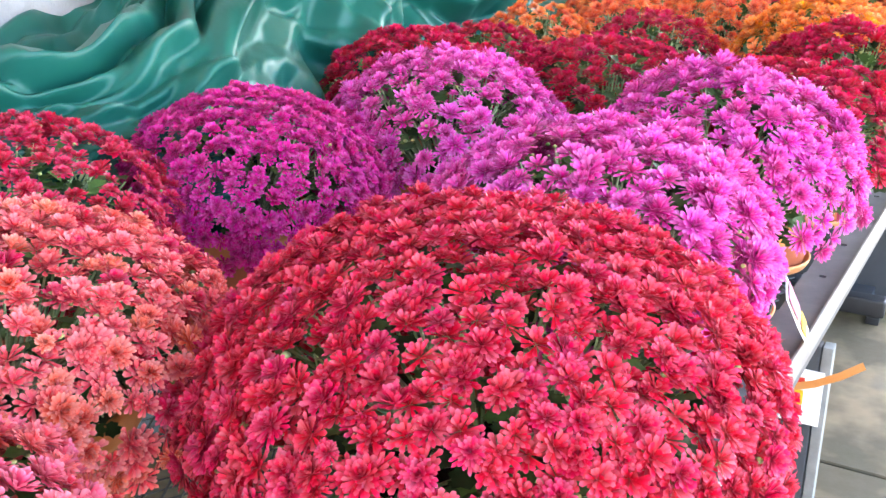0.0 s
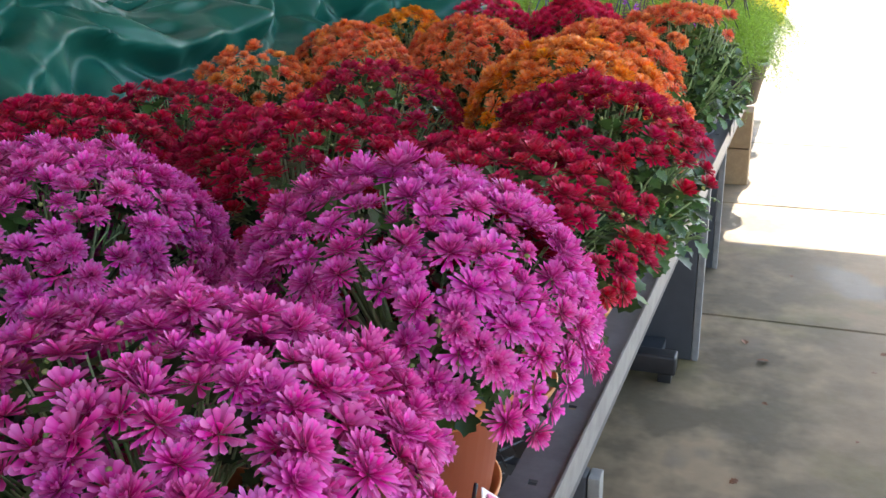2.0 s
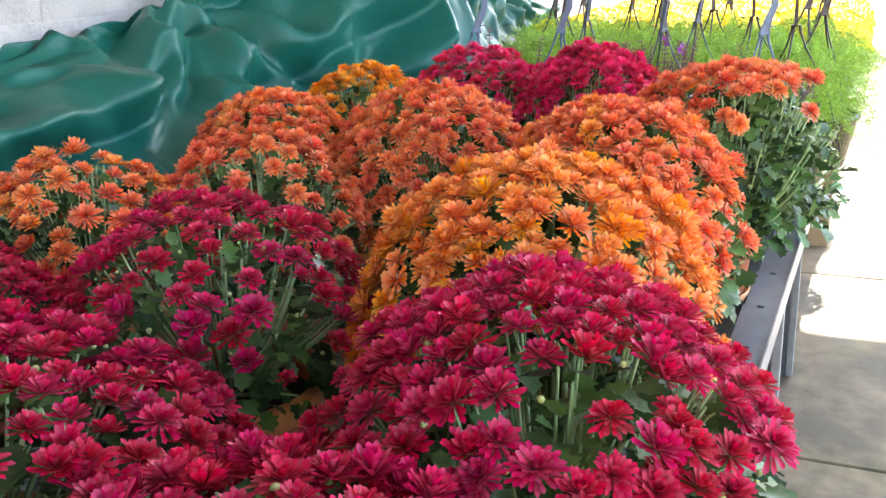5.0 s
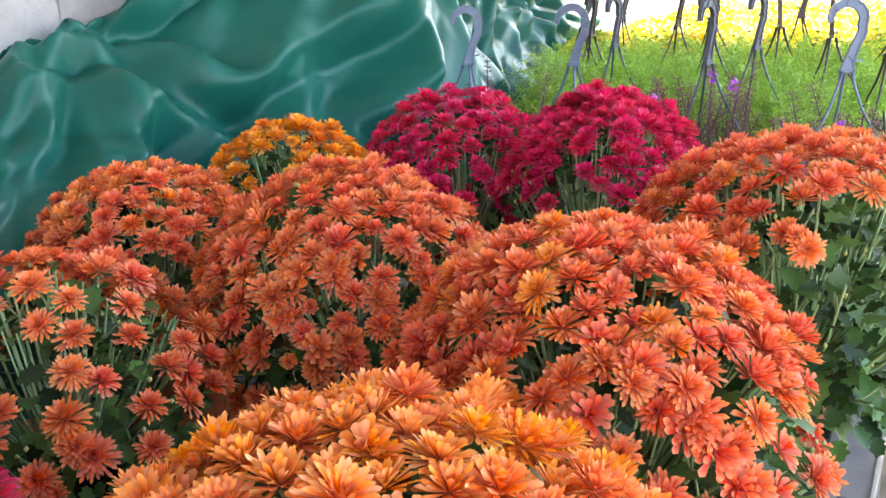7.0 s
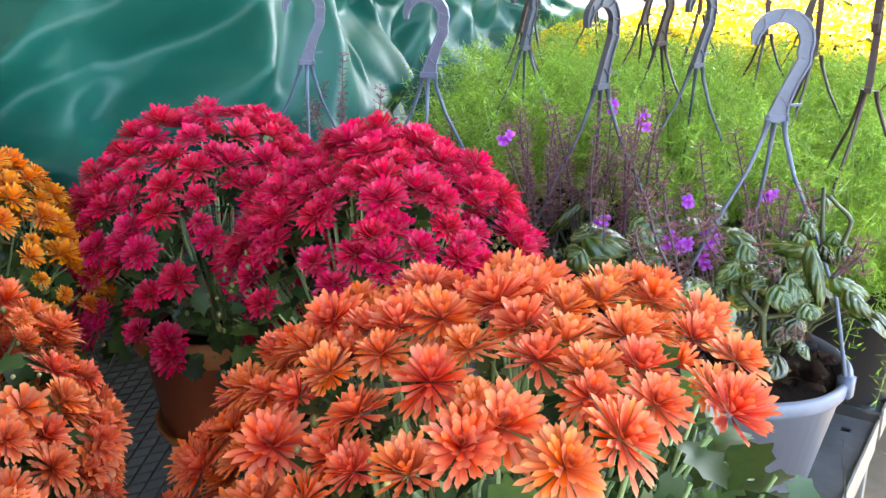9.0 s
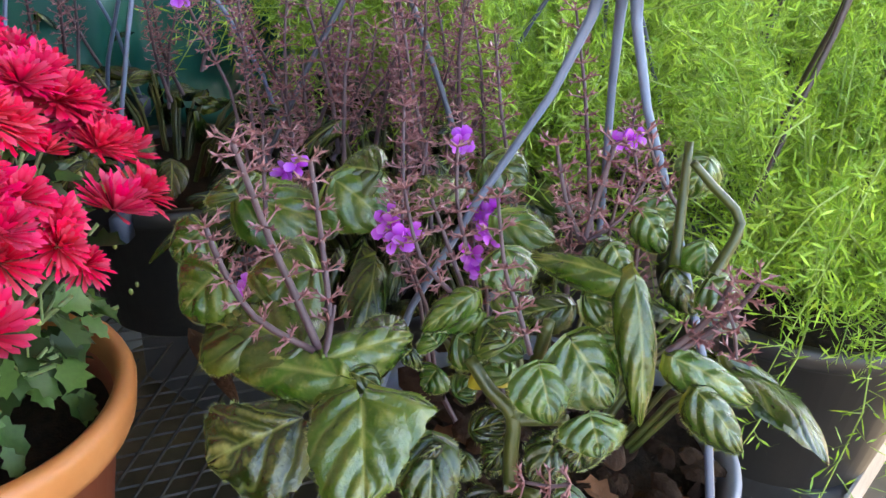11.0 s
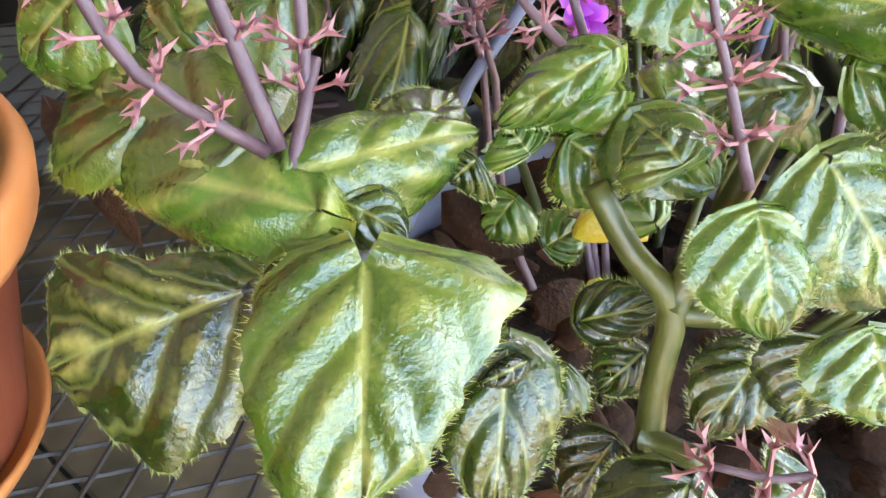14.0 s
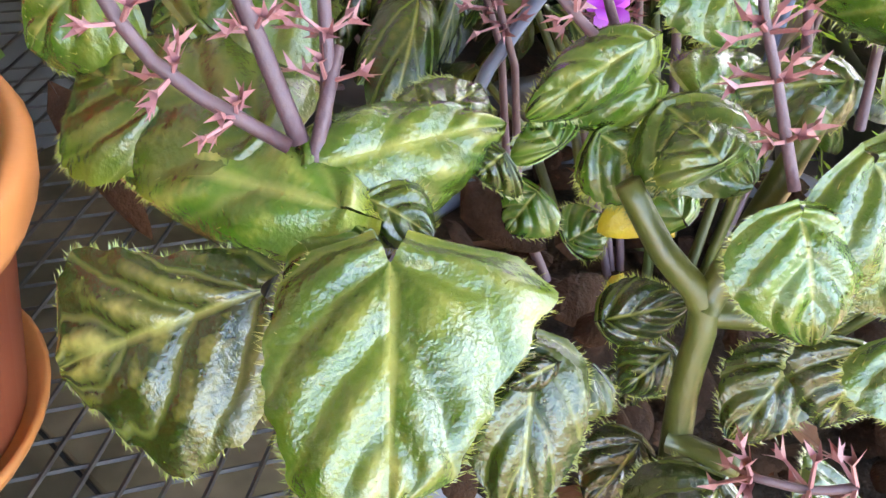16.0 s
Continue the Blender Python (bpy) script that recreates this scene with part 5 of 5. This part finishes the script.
# stems of the nearest basket: points, thickness at foot and end, green or purple, with or without whorls
STEMS_NEAR = [
    ([(-0.213, 3.5823, 0.8569), (-0.2197, 3.5858, 0.8905), (-0.2235, 3.591, 0.9129), (-0.2355, 3.5871, 0.9255), (-0.2471, 3.5851, 0.9395)], 0.0042, 0.0032, 'g', 0),
    ([(-0.2235, 3.591, 0.9129), (-0.2229, 3.5985, 0.9267), (-0.222, 3.6078, 0.9418), (-0.2204, 3.6119, 0.9595)], 0.004, 0.003, 'g', 0),
    ([(-0.2234, 3.592, 0.9107), (-0.2107, 3.6004, 0.9121), (-0.2002, 3.6038, 0.9152)], 0.0034, 0.003, 'g', 0),
    ([(-0.2175, 3.5816, 0.8777), (-0.2001, 3.583, 0.8816)], 0.0035, 0.0028, 'g', 0),
    ([(-0.2951, 3.5349, 0.9428), (-0.2991, 3.5419, 0.9518), (-0.305, 3.5513, 0.9613)], 0.001804, 0.001558, 'p', 0),
    ([(-0.2984, 3.5406, 0.9463), (-0.3047, 3.548, 0.9607), (-0.3192, 3.5576, 0.9945), (-0.3323, 3.5649, 1.0244)], 0.001722, 0.00123, 'p', 1),
    ([(-0.2995, 3.5353, 0.9464), (-0.3133, 3.5344, 0.9711), (-0.3251, 3.5314, 0.9967), (-0.3337, 3.5269, 1.0266), (-0.3378, 3.5236, 1.0446)], 0.002132, 0.001394, 'p', 1),
    ([(-0.2997, 3.5324, 0.9468), (-0.3203, 3.5154, 0.9647), (-0.3346, 3.5096, 0.9894), (-0.339, 3.5066, 1.008)], 0.001722, 0.001312, 'p', 1),
    ([(-0.2122, 3.5844, 0.957), (-0.224, 3.5894, 0.974), (-0.2337, 3.5906, 0.9916), (-0.2439, 3.5962, 1.0222)], 0.001312, 0.00082, 'p', 1),
    ([(-0.2689, 3.5998, 0.96), (-0.2893, 3.5968, 0.9759), (-0.3051, 3.6025, 1.0063)], 0.001394, 0.00082, 'p', 1),
    ([(-0.2719, 3.6111, 0.958), (-0.2911, 3.6168, 0.9826), (-0.2988, 3.6164, 0.9985)], 0.001312, 0.000902, 'p', 1),
    ([(-0.2816, 3.6269, 0.9675), (-0.2938, 3.6317, 0.9936), (-0.3012, 3.64, 1.0192)], 0.001312, 0.00082, 'p', 1),
    ([(-0.2299, 3.6521, 0.9838), (-0.2413, 3.6538, 1.0002), (-0.2521, 3.6568, 1.0283)], 0.001476, 0.000984, 'p', 1),
    ([(-0.2279, 3.6507, 0.984), (-0.2286, 3.6642, 1.011), (-0.2278, 3.6715, 1.0314)], 0.00164, 0.001312, 'p', 1),
    ([(-0.2265, 3.6515, 0.9853), (-0.2143, 3.6617, 0.9983), (-0.2077, 3.6686, 1.0181)], 0.001148, 0.00082, 'p', 1),
    ([(-0.1878, 3.6729, 0.9772), (-0.1927, 3.6824, 1.002), (-0.1978, 3.6911, 1.0348)], 0.003, 0.0022, 'g', 0),
    ([(-0.1682, 3.6747, 0.9788), (-0.1649, 3.6896, 1.0019), (-0.1798, 3.6842, 1.0188), (-0.1891, 3.6785, 1.0299)], 0.003, 0.002, 'g', 0),
    ([(-0.1687, 3.6357, 0.9521), (-0.156, 3.6472, 0.9714), (-0.1506, 3.6527, 0.9906)], 0.002132, 0.001148, 'p', 1),
    ([(-0.1662, 3.6379, 0.9522), (-0.1487, 3.6492, 0.9722), (-0.1397, 3.6555, 0.9926)], 0.001968, 0.001066, 'p', 1),
    ([(-0.1375, 3.6377, 0.9609), (-0.141, 3.6386, 0.9742), (-0.1464, 3.6407, 0.9817)], 0.000984, 0.000738, 'p', 1),
    ([(-0.1982, 3.6912, 0.9992), (-0.2092, 3.6838, 1.019), (-0.2153, 3.6797, 1.038)], 0.001148, 0.000738, 'p', 1),
    ([(-0.1763, 3.5687, 0.9126), (-0.1828, 3.5623, 0.9116), (-0.1925, 3.5559, 0.9128)], 0.001066, 0.00082, 'p', 1),
    ([(-0.3574, 3.6616, 0.9713), (-0.3676, 3.6732, 0.9944), (-0.3759, 3.6831, 1.0137)], 0.001476, 0.000984, 'p', 1),
    ([(-0.3562, 3.6768, 0.9699), (-0.3631, 3.6902, 0.9918)], 0.001312, 0.000984, 'p', 1),
    ([(-0.4129, 3.6029, 0.9557), (-0.417, 3.6071, 0.9824), (-0.4187, 3.6091, 1.0043)], 0.001476, 0.00082, 'p', 1),
]
for i, (pts, r0, r1, tint, whorled) in enumerate(STEMS_NEAR):
    local = [inv_a @ Vector(p) for p in pts]
    fine = []
    for k in range(len(local) - 1):
        p0, p1, p2, p3 = local[max(k - 1, 0)], local[k], local[k + 1], local[min(k + 2, len(local) - 1)]
        for q in (0, 0.34, 0.67):
            fine.append(0.5 * (2 * p1 + (p2 - p0) * q + (2 * p0 - 5 * p1 + 4 * p2 - p3) * q * q + (3 * p1 - p0 - 3 * p2 + p3) * q ** 3))
    fine.append(local[-1])
    st, ca = spike_along(fine, r0, r1, 0.25 if whorled else None, 300 + i, GREEN_STEM if tint == "g" else PURPLE_STEM)
    stem = part("stem", st, basket_a, "fleshy green stem" if tint == "g" else "purple flower stem")
    if ca:
        part("calyx_whorl", ca, stem, "mauve spent calyces")["kind"] = "stuff"

# withered leaves caught in the nearest basket, and litter on its soil
DEAD_NEAR = [
    ((-0.3782, 3.5215, 0.9264), (-0.3386, 3.5163, 0.9065), 0.012, 0.50, 'd'),
    ((-0.2985, 3.5961, 0.903), (-0.2706, 3.6003, 0.898), 0.022, 1.10, 'd'),
    ((-0.2855, 3.661, 0.9066), (-0.2673, 3.6568, 0.9043), 0.013, 0.90, 'd'),
    ((-0.2707, 3.6112, 0.8642), (-0.2659, 3.6328, 0.8729), 0.016, 0.80, 'd'),
    ((-0.2617, 3.6085, 0.8625), (-0.2522, 3.6167, 0.8708), 0.014, 1.20, 'd'),
    ((-0.2428, 3.5894, 0.8693), (-0.2265, 3.5883, 0.8635), 0.009, 1.60, 'd'),
    ((-0.2573, 3.5475, 0.857), (-0.2487, 3.5488, 0.8515), 0.012, 0.80, 'd'),
    ((-0.2804, 3.6206, 0.8805), (-0.2706, 3.6356, 0.887), 0.016, 0.70, 'd'),
    ((-0.2598, 3.6453, 0.9193), (-0.2598, 3.634, 0.9086), 0.016, 0.80, 'd'),
    ((-0.2183, 3.6185, 0.8776), (-0.2138, 3.6294, 0.8844), 0.018, 0.80, 'd'),
    ((-0.186, 3.6215, 0.8869), (-0.1814, 3.6332, 0.8943), 0.018, 0.80, 'd'),
    ((-0.2529, 3.6211, 0.9148), (-0.2595, 3.6012, 0.9091), 0.016, 0.60, 'y'),
    ((-0.2655, 3.6178, 0.9136), (-0.2435, 3.6163, 0.9109), 0.016, 0.50, 'y'),
    ((-0.2572, 3.6174, 0.8831), (-0.2532, 3.6061, 0.8773), 0.007, 0.40, 'y'),
]
for i, (lb, lt, lw, lc, tint) in enumerate(DEAD_NEAR):
    ln = (Vector(lt) - Vector(lb)).length
    me = blade("withered_leaf", ln, lw, lc, 1.1, 400 + i, LITTER if tint == "d" else YELLOW_LEAF, 9, 8)
    part("withered_leaf", me, basket_a, "curled brown dead leaf" if tint == "d" else "yellowed leaf", inv_a @ frame_for(lb, lt, eye_side))
rng = random.Random(5)
scraps = [blade("withered_leaf", 0.014 + 0.004 * k, 0.011 + 0.003 * k, 0.4 + 0.25 * k, 1.6, 450 + k, LITTER, 7, 6) for k in range(4)]
for i in range(110):
    a, rr = rng.uniform(0, 6.283), 0.104 * math.sqrt(rng.random())
    p = Vector((rr * math.cos(a), rr * math.sin(a), rng.uniform(0.158, 0.18)))
    d = Vector((rng.gauss(0, 1), rng.gauss(0, 1), rng.gauss(0.1, 0.3))).normalized()
    part("withered_leaf", scraps[i % 4], basket_a, "curled brown dead leaf", frame_for(p, p + d, (rng.gauss(0, 0.4), rng.gauss(0, 0.4), 1)))

# violet flowers on their spikes
BLOOMS = [(basket_a, (-0.322, 3.704, 0.958)), (basket_a, (-0.332, 3.632, 0.964)), (basket_a, (-0.325, 3.691, 0.929)), (basket_a, (-0.326, 3.697, 0.945)),
          (basket_a, (-0.345, 3.64, 0.962)), (basket_b, (-0.442, 3.653, 0.969)), (basket_b, (-0.431, 3.60, 0.905)), (basket_b, (-0.525, 3.873, 1.067)),
          (basket_b, (-0.491, 3.901, 1.042)), (basket_a, (-0.277, 3.788, 0.99)), (basket_b, (-0.60, 3.70, 1.04)), (basket_a, (-0.36, 3.72, 0.985))]
rng = random.Random(77)
for owner, at in BLOOMS:
    inv = owner.matrix_basis.inverted()
    p = inv @ Vector(at)
    foot = Vector((p.x * 0.45, p.y * 0.45, 0.15))
    st, ca = spike_along([foot, foot.lerp(p, 0.35) + Vector((p.x, p.y, 0)) * 0.1, foot.lerp(p, 0.7), p - Vector((0, 0, 0.008)), p + Vector((0, 0, 0.02))], 0.0018, 0.0008, 0.6, int(at[1] * 1000), PURPLE_STEM)
    spike = part("flower_spike", st, owner, "thin purple flower spike in bloom")
    part("calyx_whorl", ca, spike, "mauve spent calyces")["kind"] = "stuff"
    for k in range(3):
        d = Vector((rng.uniform(0.1, 0.9), -rng.uniform(0.3, 1), rng.uniform(-0.1, 0.5))).normalized()
        m = Matrix.Translation(p + d * rng.uniform(0.006, 0.012) + Vector((rng.uniform(-0.006, 0.006), 0, rng.uniform(-0.008, 0.008)))) @ d.to_track_quat("Z", "Y").to_matrix().to_4x4() @ Matrix.Rotation(rng.uniform(0, 6.28), 4, "Z") @ Matrix.Scale(0.68, 4)
        part("violet_flower", LIPPED[k % 2], spike, "violet two-lipped flower", m)


# ---- feathery ferns ----
def fern_meshes(seed, fronds=110):
    rng = random.Random(seed)
    needles, stalks = Build(), Build()
    for f in range(fronds):
        az = rng.uniform(0, 6.283)
        reach, rise = rng.uniform(0.06, 0.25), rng.uniform(0.03, 0.2)
        drop = rng.uniform(0.0, 0.2) * (reach / 0.25) ** 2
        side = rng.uniform(-0.5, 0.5)
        pts = []
        for k in range(9):
            q = k / 8
            r = 0.03 + reach * q
            a = az + side * q * q
            pts.append(Vector((r * math.cos(a), r * math.sin(a), 0.15 + rise * math.sin(q * 2.2) * 1.15 - drop * q ** 3)))
        stalks.tube(pts[::2], [0.0012, 0.001, 0.0008, 0.0006, 0.0004], 4, cap=False)
        for k in range(8):
            d = (pts[k + 1] - pts[k]).normalized()
            for j in range(4):
                p = pts[k].lerp(pts[k + 1], j / 4)
                if (p.x ** 2 + p.y ** 2) < 0.003 and rng.random() < 0.5:
                    continue
                sa = rng.uniform(0, 6.283)
                s = d.cross(Vector((math.sin(sa), math.cos(sa), 0.4))).normalized()
                twig = (s + d * 0.6 + Vector((0, 0, 0.15))).normalized()
                e = p + twig * rng.uniform(0.008, 0.028)
                stalks.add([tuple(p), tuple(p + d * 0.0008), tuple(e)], [(0, 1, 2)])
                for m_ in range(5):
                    o = p.lerp(e, 0.25 + 0.19 * m_)
                    n = (twig * 0.5 + Vector((rng.gauss(0, 0.7), rng.gauss(0, 0.7), rng.gauss(0.2, 0.6)))).normalized()
                    l, w = rng.uniform(0.009, 0.019), rng.uniform(0.0007, 0.0011)
                    c = n.cross(Vector((rng.gauss(0, 1), rng.gauss(0, 1), rng.gauss(0, 1)))).normalized() * w
                    mid = o + n * l * 0.5
                    needles.add([tuple(o), tuple(mid + c), tuple(o + n * l), tuple(mid - c)], [(0, 1, 2, 3)])
    return needles.mesh("needles", FERN, False), stalks.mesh("stalks", FERN_STEM, False)


FERNS = [fern_meshes(500 + i) for i in range(3)]
#            x      y    turn  hanger
BASKETS = [(-0.215, 4.03, 95, HANG_BROWN), (-0.49, 4.08, 70, HANG_GREY), (-0.82, 4.16, 80, HANG_GREY), (-0.35, 4.31, 100, HANG_BROWN),
           (-0.62, 4.38, 60, HANG_BROWN), (-0.98, 4.42, 85, HANG_BROWN), (-0.16, 4.34, 30, HANG_BROWN), (-0.26, 4.62, 20, HANG_BROWN),
           (-0.53, 4.68, 110, HANG_BROWN), (-0.82, 4.70, 75, HANG_BROWN), (-1.10, 4.72, 50, HANG_BROWN), (-0.20, 4.92, 80, HANG_BROWN),
           (-0.48, 4.98, 15, HANG_BROWN), (-0.78, 5.0, 100, HANG_BROWN), (-1.08, 5.04, 60, HANG_BROWN)]
for i, (x, y, turn, hm) in enumerate(BASKETS):
    fern = thing("fern_basket", "black hanging basket of bright green feathery fern", "potted plant", pose(x, y, TABLE_Z + 0.002), "fern baskets on the bench")
    part("pot", BASKET_BLACK, fern, "black plastic pot")
    part("soil", BASKET_SOIL, fern)
    hanger(fern, 0.445, turn, hm, "dark plastic hanger", (0, (-4, 3, 0, 5)[i % 4]))
    nd, sk = FERNS[i % 3]
    m = pose(0, 0, 0, 0, 0, 77 * i) @ Matrix.Scale(1.0 + 0.06 * (i % 3), 4)
    for nm, me in (("frond_foliage", nd), ("frond_stalk", sk)):
        part(nm, me, fern, "", m)["kind"] = "stuff"


# ---- yellow chrysanthemums in the sun ----
def yellow_mesh(seed):
    rng = random.Random(seed)
    b = Build()
    for i in range(260):
        se = 1 - (i + 0.5) / 260 * 1.1
        el, az = math.asin(max(-0.2, se)), i * 2.39996
        u = Vector((math.cos(el) * math.cos(az), math.cos(el) * math.sin(az), math.sin(el)))
        p = Vector((u.x * 0.2, u.y * 0.2, u.z * 0.17)) * rng.uniform(0.95, 1.04)
        n = (u + Vector((rng.gauss(0, 0.2), rng.gauss(0, 0.2), 0.35))).normalized()
        s = n.cross(Vector((0.3, 0.9, 0.1))).normalized()
        t = n.cross(s)
        for ring, (cnt, l, up) in enumerate(((9, 0.02, 0.12), (6, 0.013, 0.6))):
            for k in range(cnt):
                a = 6.283 * (k + rng.uniform(-0.2, 0.2)) / cnt
                d = s * math.cos(a) + t * math.sin(a)
                w = n.cross(d) * 0.005
                e = p + d * l + n * l * up
                b.add([tuple(p), tuple(p.lerp(e, 0.6) + w), tuple(e), tuple(p.lerp(e, 0.6) - w)], [(0, 1, 2, 3)], [0.1, 0.6, 1.0, 0.6])
    return b.mesh("flowers", PETALS["yellow"])


YELLOW = [yellow_mesh(i) for i in range(2)]
k = 0
for row in range(6):
    for col in range(4):
        x, y = -0.27 - 0.33 * col + 0.05 * (row % 2), 5.36 + 0.37 * row
        mum = thing("yellow_chrysanthemum", "bright yellow chrysanthemum on the far sunny bench", "potted plant", pose(x, y, TABLE_Z + 0.002, 0, 0, 50 * k), "yellow chrysanthemums")
        part("pot", POT, mum)
        part("lip", POT_LIP, mum)
        part("soil", POT_SOIL, mum)
        lift = Matrix.Translation((0, 0, 0.2))
        lf, sm, bd = FOLIAGE[k % 4]
        part("foliage", lf, mum, "", lift @ Matrix.Diagonal((0.9, 0.9, 0.8, 1)))["kind"] = "stuff"
        part("flower_head", YELLOW[k % 2], mum, "", lift)["kind"] = "stuff"
        k += 1


# ---- small things ----
card = thing("sale_card", "white sale card with red and yellow print on the bench support", "sign")
part("card", bm_mesh(bevelled((-0.36, 1.796, 0.282), (-0.187, 1.799, 0.402), 0.0006, 1), "card", WHITE_CARD), card)
for nm, zl, zh, inkm in (("red_band", 0.359, 0.384, RED_INK), ("yellow_band", 0.324, 0.356, YELLOW_INK), ("red_foot", 0.308, 0.321, RED_INK)):
    b = Build()
    b.box((-0.345, 1.794, zl), (-0.222, 1.7955, zh))
    part(nm, b.mesh(nm, inkm, False), card, "printed band")


def lettering(word, size, x, y, z, material, parent):
    cu = bpy.data.curves.new("lettering", "FONT")
    cu.body, cu.size, cu.align_x, cu.extrude = word, size, "RIGHT", 0.0004
    tmp = bpy.data.objects.new("tmp", cu)
    me = bpy.data.meshes.new_from_object(tmp)
    bpy.data.objects.remove(tmp)
    me.materials.clear()
    me.materials.append(material)
    part("lettering", me, parent, "printed word", pose(x, y, z, 90, 0, 0))


lettering("SPECIAL", 0.022, -0.228, 1.793, 0.364, WHITE_CARD, card)
lettering("VALUE", 0.029, -0.226, 1.793, 0.330, BLACK_INK, card)

strap = Build()
pts = [(-0.34, 1.57, 0.452), (-0.256, 1.555, 0.466), (-0.215, 1.55, 0.476), (-0.173, 1.55, 0.493), (-0.133, 1.55, 0.518), (-0.099, 1.55, 0.546)]
ribbon(strap, pts, 0.013, 0.0016, Vector((0.15, -0.75, 0.6)))
strap.tube([(-0.34, 1.57, 0.452), (-0.36, 1.58, 0.5), (-0.37, 1.6, TABLE_Z - 0.008)], 0.002, 5)
thing("plastic_strap", "orange plastic strap end hanging out from the bench", "strap", data=strap.mesh("plastic_strap", ORANGE_STRAP, False))

tag = thing("plant_tag", "pink and white plant tag leaning against the bench rail", "plant tag")
b = Build()
ribbon(b, [(-0.176, 1.19, 0.795), (-0.170, 1.27, 0.725), (-0.163, 1.355, 0.656)], 0.034, 0.0012, Vector((0.93, 0.0, 0.3)))
part("card", b.mesh("card", WHITE_CARD, False), tag)
for nm, q0, q1, inkm in (("pink_print", 0.05, 0.5, PINK_INK), ("orange_print", 0.58, 0.8, YELLOW_INK)):
    b = Build()
    a, c = Vector((-0.1735, 1.19, 0.7955)), Vector((-0.1605, 1.355, 0.6565))
    ribbon(b, [a.lerp(c, q0), a.lerp(c, q1)], 0.026, 0.001, Vector((0.93, 0.0, 0.3)))
    part(nm, b.mesh(nm, inkm, False), tag, "printed picture")
twig = Build()
twig.tube([(-0.20, 1.2, TABLE_Z + 0.004), (-0.198, 1.21, 0.74), (-0.19, 1.215, 0.80)], 0.0022, 6)
part("stake", twig.mesh("stake", BLACK_PLASTIC), tag, "black plastic stake")

bar = Build()
ribbon(bar, [(-0.128, 3.70, TABLE_Z + 0.003), (-0.124, 3.62, 0.73), (-0.12, 3.55, 0.80)], 0.03, 0.002, Vector((1, 0.2, 0.2)))
thing("metal_strip", "bent galvanised strip standing at the bench rail", "metal strip", data=bar.mesh("metal_strip", STEEL, False))

rng = random.Random(9)
for i, (x, y, s) in enumerate(((0.029, 3.345, 0.02), (0.503, 3.984, 0.012), (0.074, 3.046, 0.009), (0.02, 2.62, 0.012), (-0.02, 3.5, 0.016), (0.36, 3.36, 0.009), (0.3, 2.9, 0.008), (-0.06, 2.3, 0.014), (0.42, 3.52, 0.012), (0.12, 4.2, 0.01))):
    b = Build()
    lobed_leaf(b, Vector((0, 0, 0.004)), Vector((1, 0.2, 0.12)), Vector((0, 0.2, 1)), s * 2.2, rng)
    thing("dry_leaf", "curled dry brown leaf on the concrete floor", "leaf", pose(x, y, 0.001, 0, 0, 70 * i), "leaf litter", data=b.mesh("dry_leaf", DRY_LEAF, False))

# soil litter and dead leaves inside the nearest basket
for i in range(9):
    b = Build()
    lobed_leaf(b, Vector((0, 0, 0)), Vector((1, 0.3, 0.3)), Vector((0.1, 0.2, 1)), 0.03 + 0.004 * (i % 3), rng)
    a = 2.2 + i * 0.55
    part("dead_leaf", b.mesh("dead_leaf", DRY_LEAF, False), basket_a, "shrivelled brown leaf", pose(0.075 * math.cos(a), 0.075 * math.sin(a), 0.14 + 0.006 * (i % 4), 20 * (i % 3), -15, 130 * i))

# ---- far side of the yard ----
bag = Build()
vs = []
for i in range(15):
    q = i / 14
    r = 0.24 * math.sin(math.pi * min(1, 0.12 + 0.8 * q)) ** 0.6 * (1 - 0.55 * q * q)
    for j in range(28):
        a = j * 2 * math.pi / 28
        f = 1 + 0.16 * noise.noise((math.cos(a) * 2, math.sin(a) * 2, q * 4))
        vs.append((1.47 + r * f * math.cos(a), 9.75 + r * f * math.sin(a), 0.52 * q))
bag.add(vs, [(i * 28 + j, i * 28 + (j + 1) % 28, i * 28 + 28 + (j + 1) % 28, i * 28 + 28 + j) for i in range(14) for j in range(28)])
thing("plastic_bag", "full green plastic bag standing in the yard", "bag", data=bag.mesh("plastic_bag", GREEN_BAG))
crate = thing("crate", "tan cardboard crate standing in the sunny yard", "crate")
part("body", bm_mesh(bevelled((2.35, 18.0, 0.0), (4.2, 19.2, 0.9), 0.01), "body", TAN_BLOCK), crate)
part("lid", bm_mesh(bevelled((2.30, 17.95, 0.902), (4.25, 19.25, 1.0), 0.01), "lid", TAN_BLOCK), crate)
far = Build()
far.box((-60, 60, 0), (60, 60.4, 6))
thing("backdrop", "distant pale building wall across the yard", "backdrop", kind="structure", data=far.mesh("backdrop", WALL_PAINT, False))
